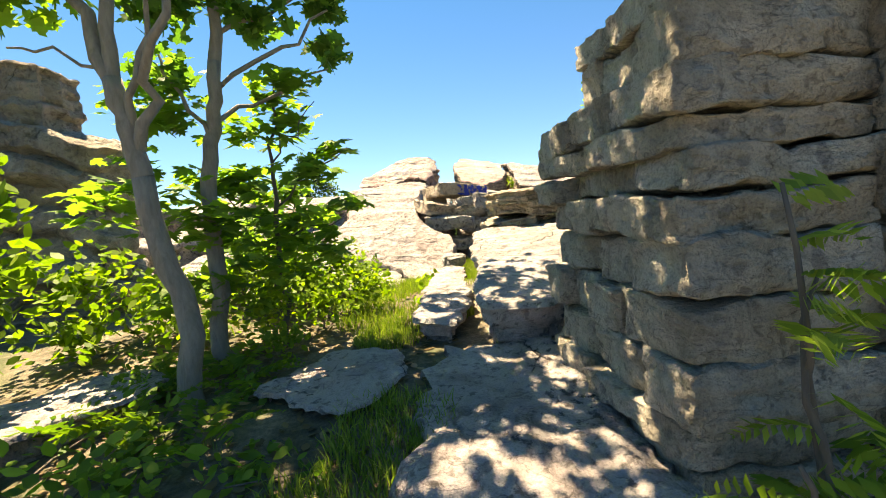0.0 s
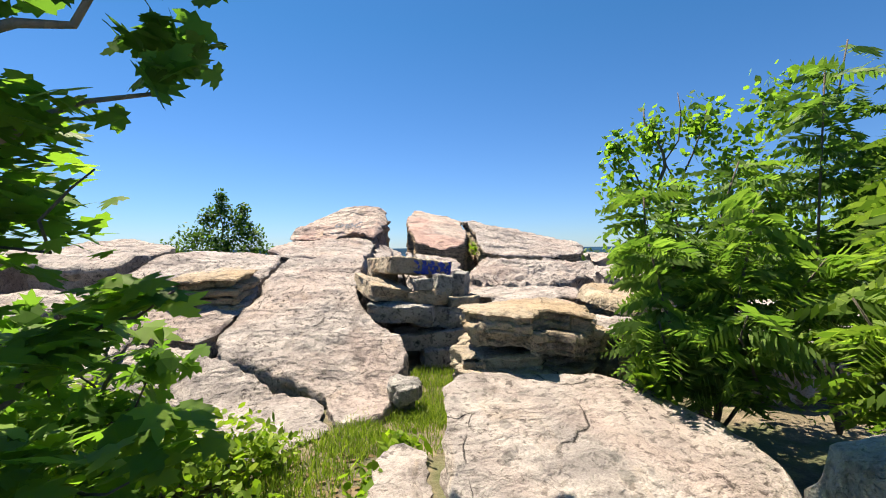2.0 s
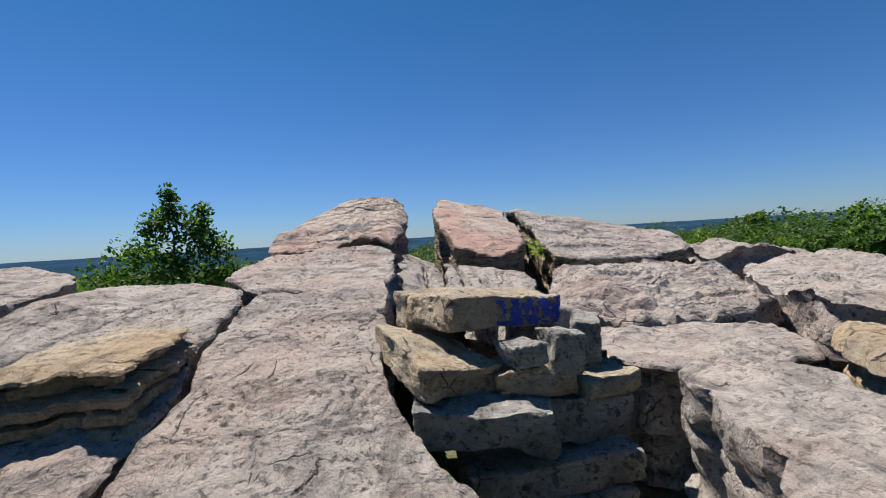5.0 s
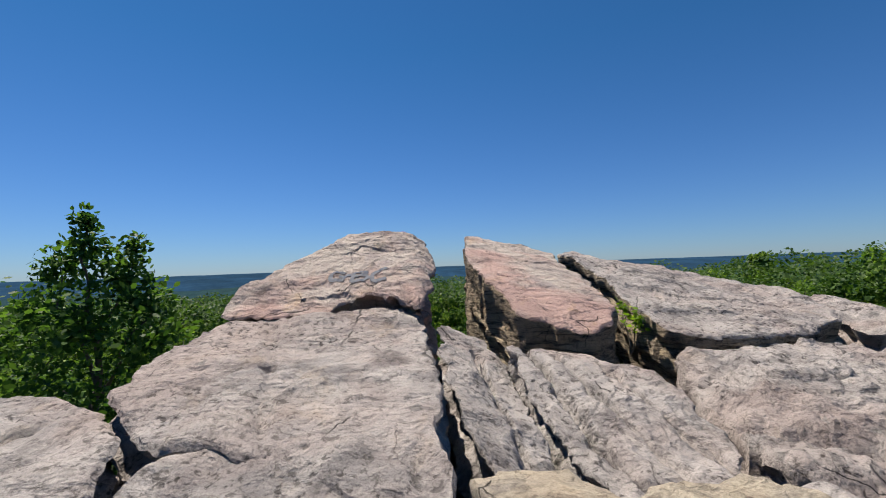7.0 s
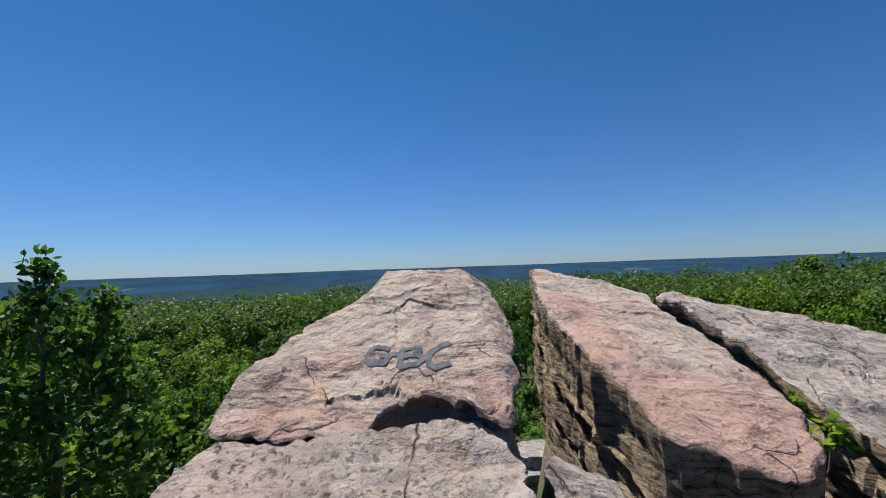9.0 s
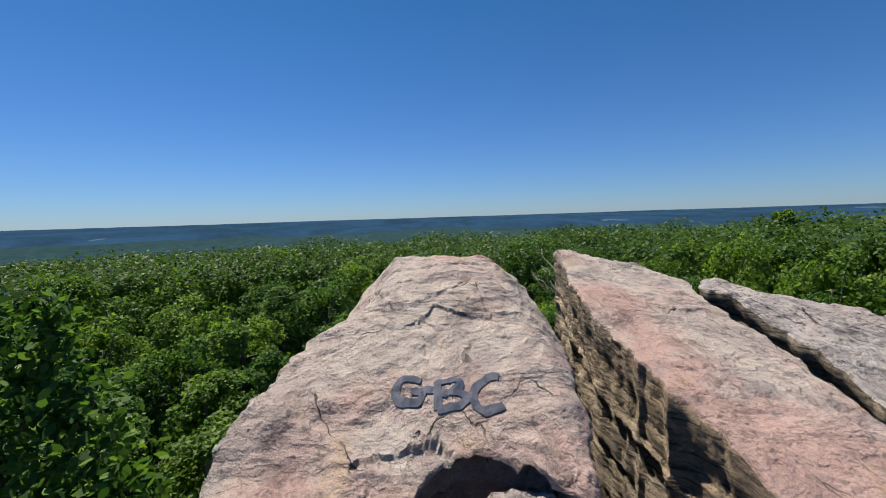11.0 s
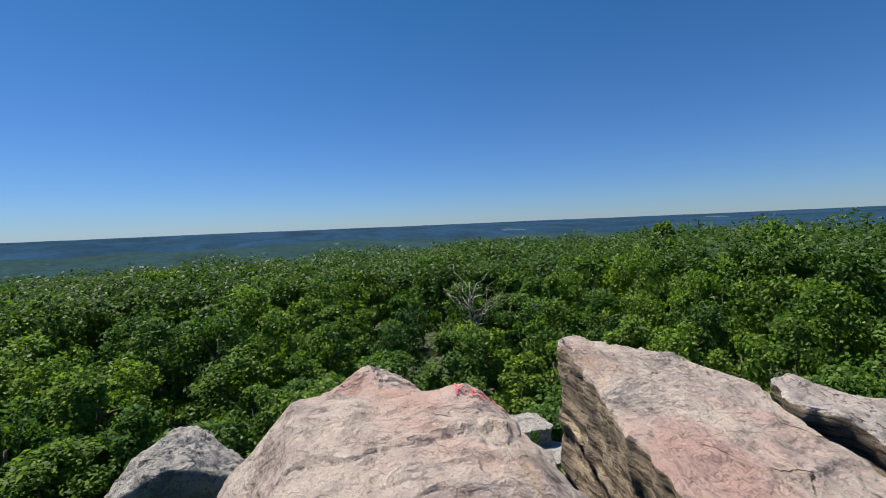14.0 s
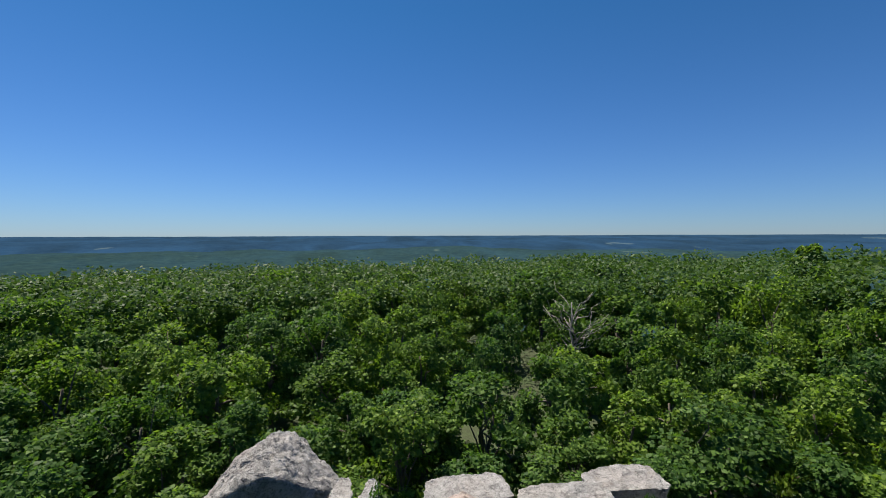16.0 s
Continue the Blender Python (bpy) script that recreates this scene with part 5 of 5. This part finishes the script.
near_kinds = [forest_tree(240 + i, 6.0, r, 5200, .20) for i, r in enumerate((2.0, 2.3, 1.8))]
kinds = [forest_tree(200 + i, 6.0, r, 5000, .20) for i, r in enumerate((1.9, 2.2, 2.5, 1.7))]
far_kinds = [forest_tree(220 + i, 6.0, r, 3600, .27) for i, r in enumerate((2.2, 2.5))]
rngf = np.random.default_rng(300)
placed, spots = 0, []
tries = 0
while placed < 330 and tries < 40000:
    tries += 1
    th = rngf.uniform(radians(-12), radians(192)) if placed < 260 else rngf.uniform(radians(20), radians(160))
    d = 8.5 * (14.0 ** rngf.random())
    x, y = -.5 + d * math.cos(th), 12.5 + d * math.sin(th)
    if y < 9 + 0.25 * abs(x) or (abs(x) < 8 and y < 20) or (-7.5 < x < 8.5 and 21.0 < y < 28.5) or (abs(x) < 9 and y < 13):
        continue
    if math.hypot(x, y - 9) < 9.5:
        continue
    if (x - 12.6) ** 2 + (y - 45.5) ** 2 < 15:
        continue
    gap = 2.1 + 0.03 * d
    if any((x - a) ** 2 + (y - b) ** 2 < (gap + 0) ** 2 for a, b in spots):
        continue
    spots.append((x, y))
    topz = canopy(x, y) + rngf.normal(0, .9 if d < 38 else 1.1) - (.4 if d > 38 else 0)
    foot = land(x, y)
    s = max(.55, (topz - foot) / 6.6)
    src = near_kinds[rngf.integers(3)] if d < 22 else kinds[rngf.integers(4)] if d < 45 else far_kinds[rngf.integers(2)]
    wide = min(1.7, (0.9 + 0.012 * d) * rngf.uniform(.85, 1.15))
    ob = copy_thing(src, pose(x, y, foot - .1, 0, 0, rngf.uniform(0, 360)))
    ob.scale = (wide, wide, s)
    placed += 1
for src in near_kinds + kinds + far_kinds:
    for o in (*src.children_recursive, src):
        bpy.data.objects.remove(o)


def far_canopy():
    """Woods past the nearest trees: leaf clumps over a rolling canopy."""
    rng = np.random.default_rng(301)
    n = 130000
    th = rng.uniform(radians(-10), radians(190), n)
    d = 45 * (5.5 ** rng.random(n))
    x, y = -.5 + d * np.cos(th), 12.5 + d * np.sin(th)
    z = np.array([canopy(a, b) - 1.2 + 4.0 * abs(noise.noise((a * .12, b * .12, 3.0))) - max(0, q - 160) * .12 for a, b, q in zip(x, y, d)])
    z += rng.uniform(-.9, .5, n)
    pos = np.stack([x, y, z], 1)
    v, f = leaves(pos, 1.0, RHOMB, rng, .55)
    v = np.array(v).reshape(n, 4, 3)
    sc = (0.26 + d / 300)[:, None, None]
    v = pos[:, None, :] + (v - pos[:, None, :]) * sc
    return mesh_from("far_woods", v.reshape(-1, 3).tolist(), f, LEAF_FAR)


tagged(new("far_woods", far_canopy()), "rolling green canopy of distant woods", "woods", kind="stuff")

# bleached dead tree standing in the canopy
rng = np.random.default_rng(310)
snag = thing("dead_tree", "bare bleached dead tree standing among green crowns", "tree", at=(13.7, 49.1, -11.3))
sl = [limb((13.7, 49.1, -11.3), (13.4, 49.2, -1.6), .16, .05, rng, .04, 8, 6)]
for _ in range(26):
    h = rng.uniform(-7, -2.6)
    a = rng.uniform(0, 6.28)
    ln = rng.uniform(2.0, 4.2)
    sl.append(limb((13.6, 49.1, h), (13.6 + ln * math.cos(a), 49.1 + ln * math.sin(a), h + ln * .75), .05, .015, rng, .12, 6, 5))
piece("trunk", mesh_from("trunk", *joined(sl), DEADWOOD, True), snag)
tree("birch_tree", "leafy green tree rising beside the outcrop", "tree",
     [((-3.73, 12.3, land(-3.73, 12.3) - .1), (-3.73, 12.3, 1.24), .09, .05), ((-3.73, 12.3, 1.24), (-3.85, 12.3, 3.16), .035, .006)],
     [((-3.73, 12.3, 1.55), (-3.35, 12.3, 2.91), 0.022, 0.005), ((-3.73, 12.3, 1.3), (-4.16, 12.36, 2.73), 0.022, 0.005), ((-3.73, 12.3, 1.12), (-3.04, 12.18, 2.29), 0.022, 0.005), ((-3.73, 12.3, 0.81), (-4.84, 12.49, 1.98), 0.022, 0.005)],
     [(-3.85, 12.3, 3.1, 0.15, 1.4, 150), (-3.82, 12.3, 2.79, 0.28, 1.1, 330), (-3.35, 12.3, 2.79, 0.17, 1.3, 170), (-3.48, 12.3, 2.48, 0.37, 0.9, 480), (-4.13, 12.36, 2.6, 0.28, 1.0, 360), (-3.17, 12.18, 2.23, 0.37, 0.8, 420), (-4.41, 12.42, 2.17, 0.5, 0.8, 600), (-3.79, 12.18, 1.98, 0.62, 0.8, 900)]
     + [(-4.97, 12.55, 1.8, 0.56, 0.7, 600), (-3.04, 12.05, 1.8, 0.5, 0.8, 600), (-4.16, 12.05, 1.3, 0.81, 0.8, 1000), (-3.23, 11.8, 1.12, 0.68, 0.9, 900), (-5.4, 12.55, 1.12, 0.81, 0.8, 900), (-3.85, 11.68, 0.12, 1.05, 0.9, 1300), (-2.98, 11.43, -0.19, 0.87, 1.0, 1000), (-5.09, 12.05, 0.0, 1.05, 0.9, 1200)],
     .075, OVAL, LEAF_FOREST, BARK_DARK, 323, up=.4)
# tree standing above the others near the ridge line, and the shrub-topped tree on the left flank
for x, y, foot, top_z, r, seed in ((-8.6, 17.6, -9.8, 1.6, 2.6, 321), (-10.4, 18.6, -9.8, 1.2, 2.6, 322), (-8.0, 15.6, -9.8, .4, 2.4, 326), (-1.6, 24.0, -9.8, -1.3, .8, 327), (5.7, 24.0, -9.8, -1.7, .7, 328), (7.6, 24.2, -9.8, -3.2, 1.0, 329), (2.4, 24.4, -9.8, -2.9, .9, 330), (53.0, 67.0, -8.0, 4.0, 2.2, 324), (101.0, 91.0, -8, 1.5, 2.5, 325)):
    src = forest_tree(seed, 6.0, 1.9, 8000, .15 if y < 30 else .4)
    src.location, src.scale = (x, y, foot), (r / 1.9, r / 1.9, (top_z - foot) / 6.9)
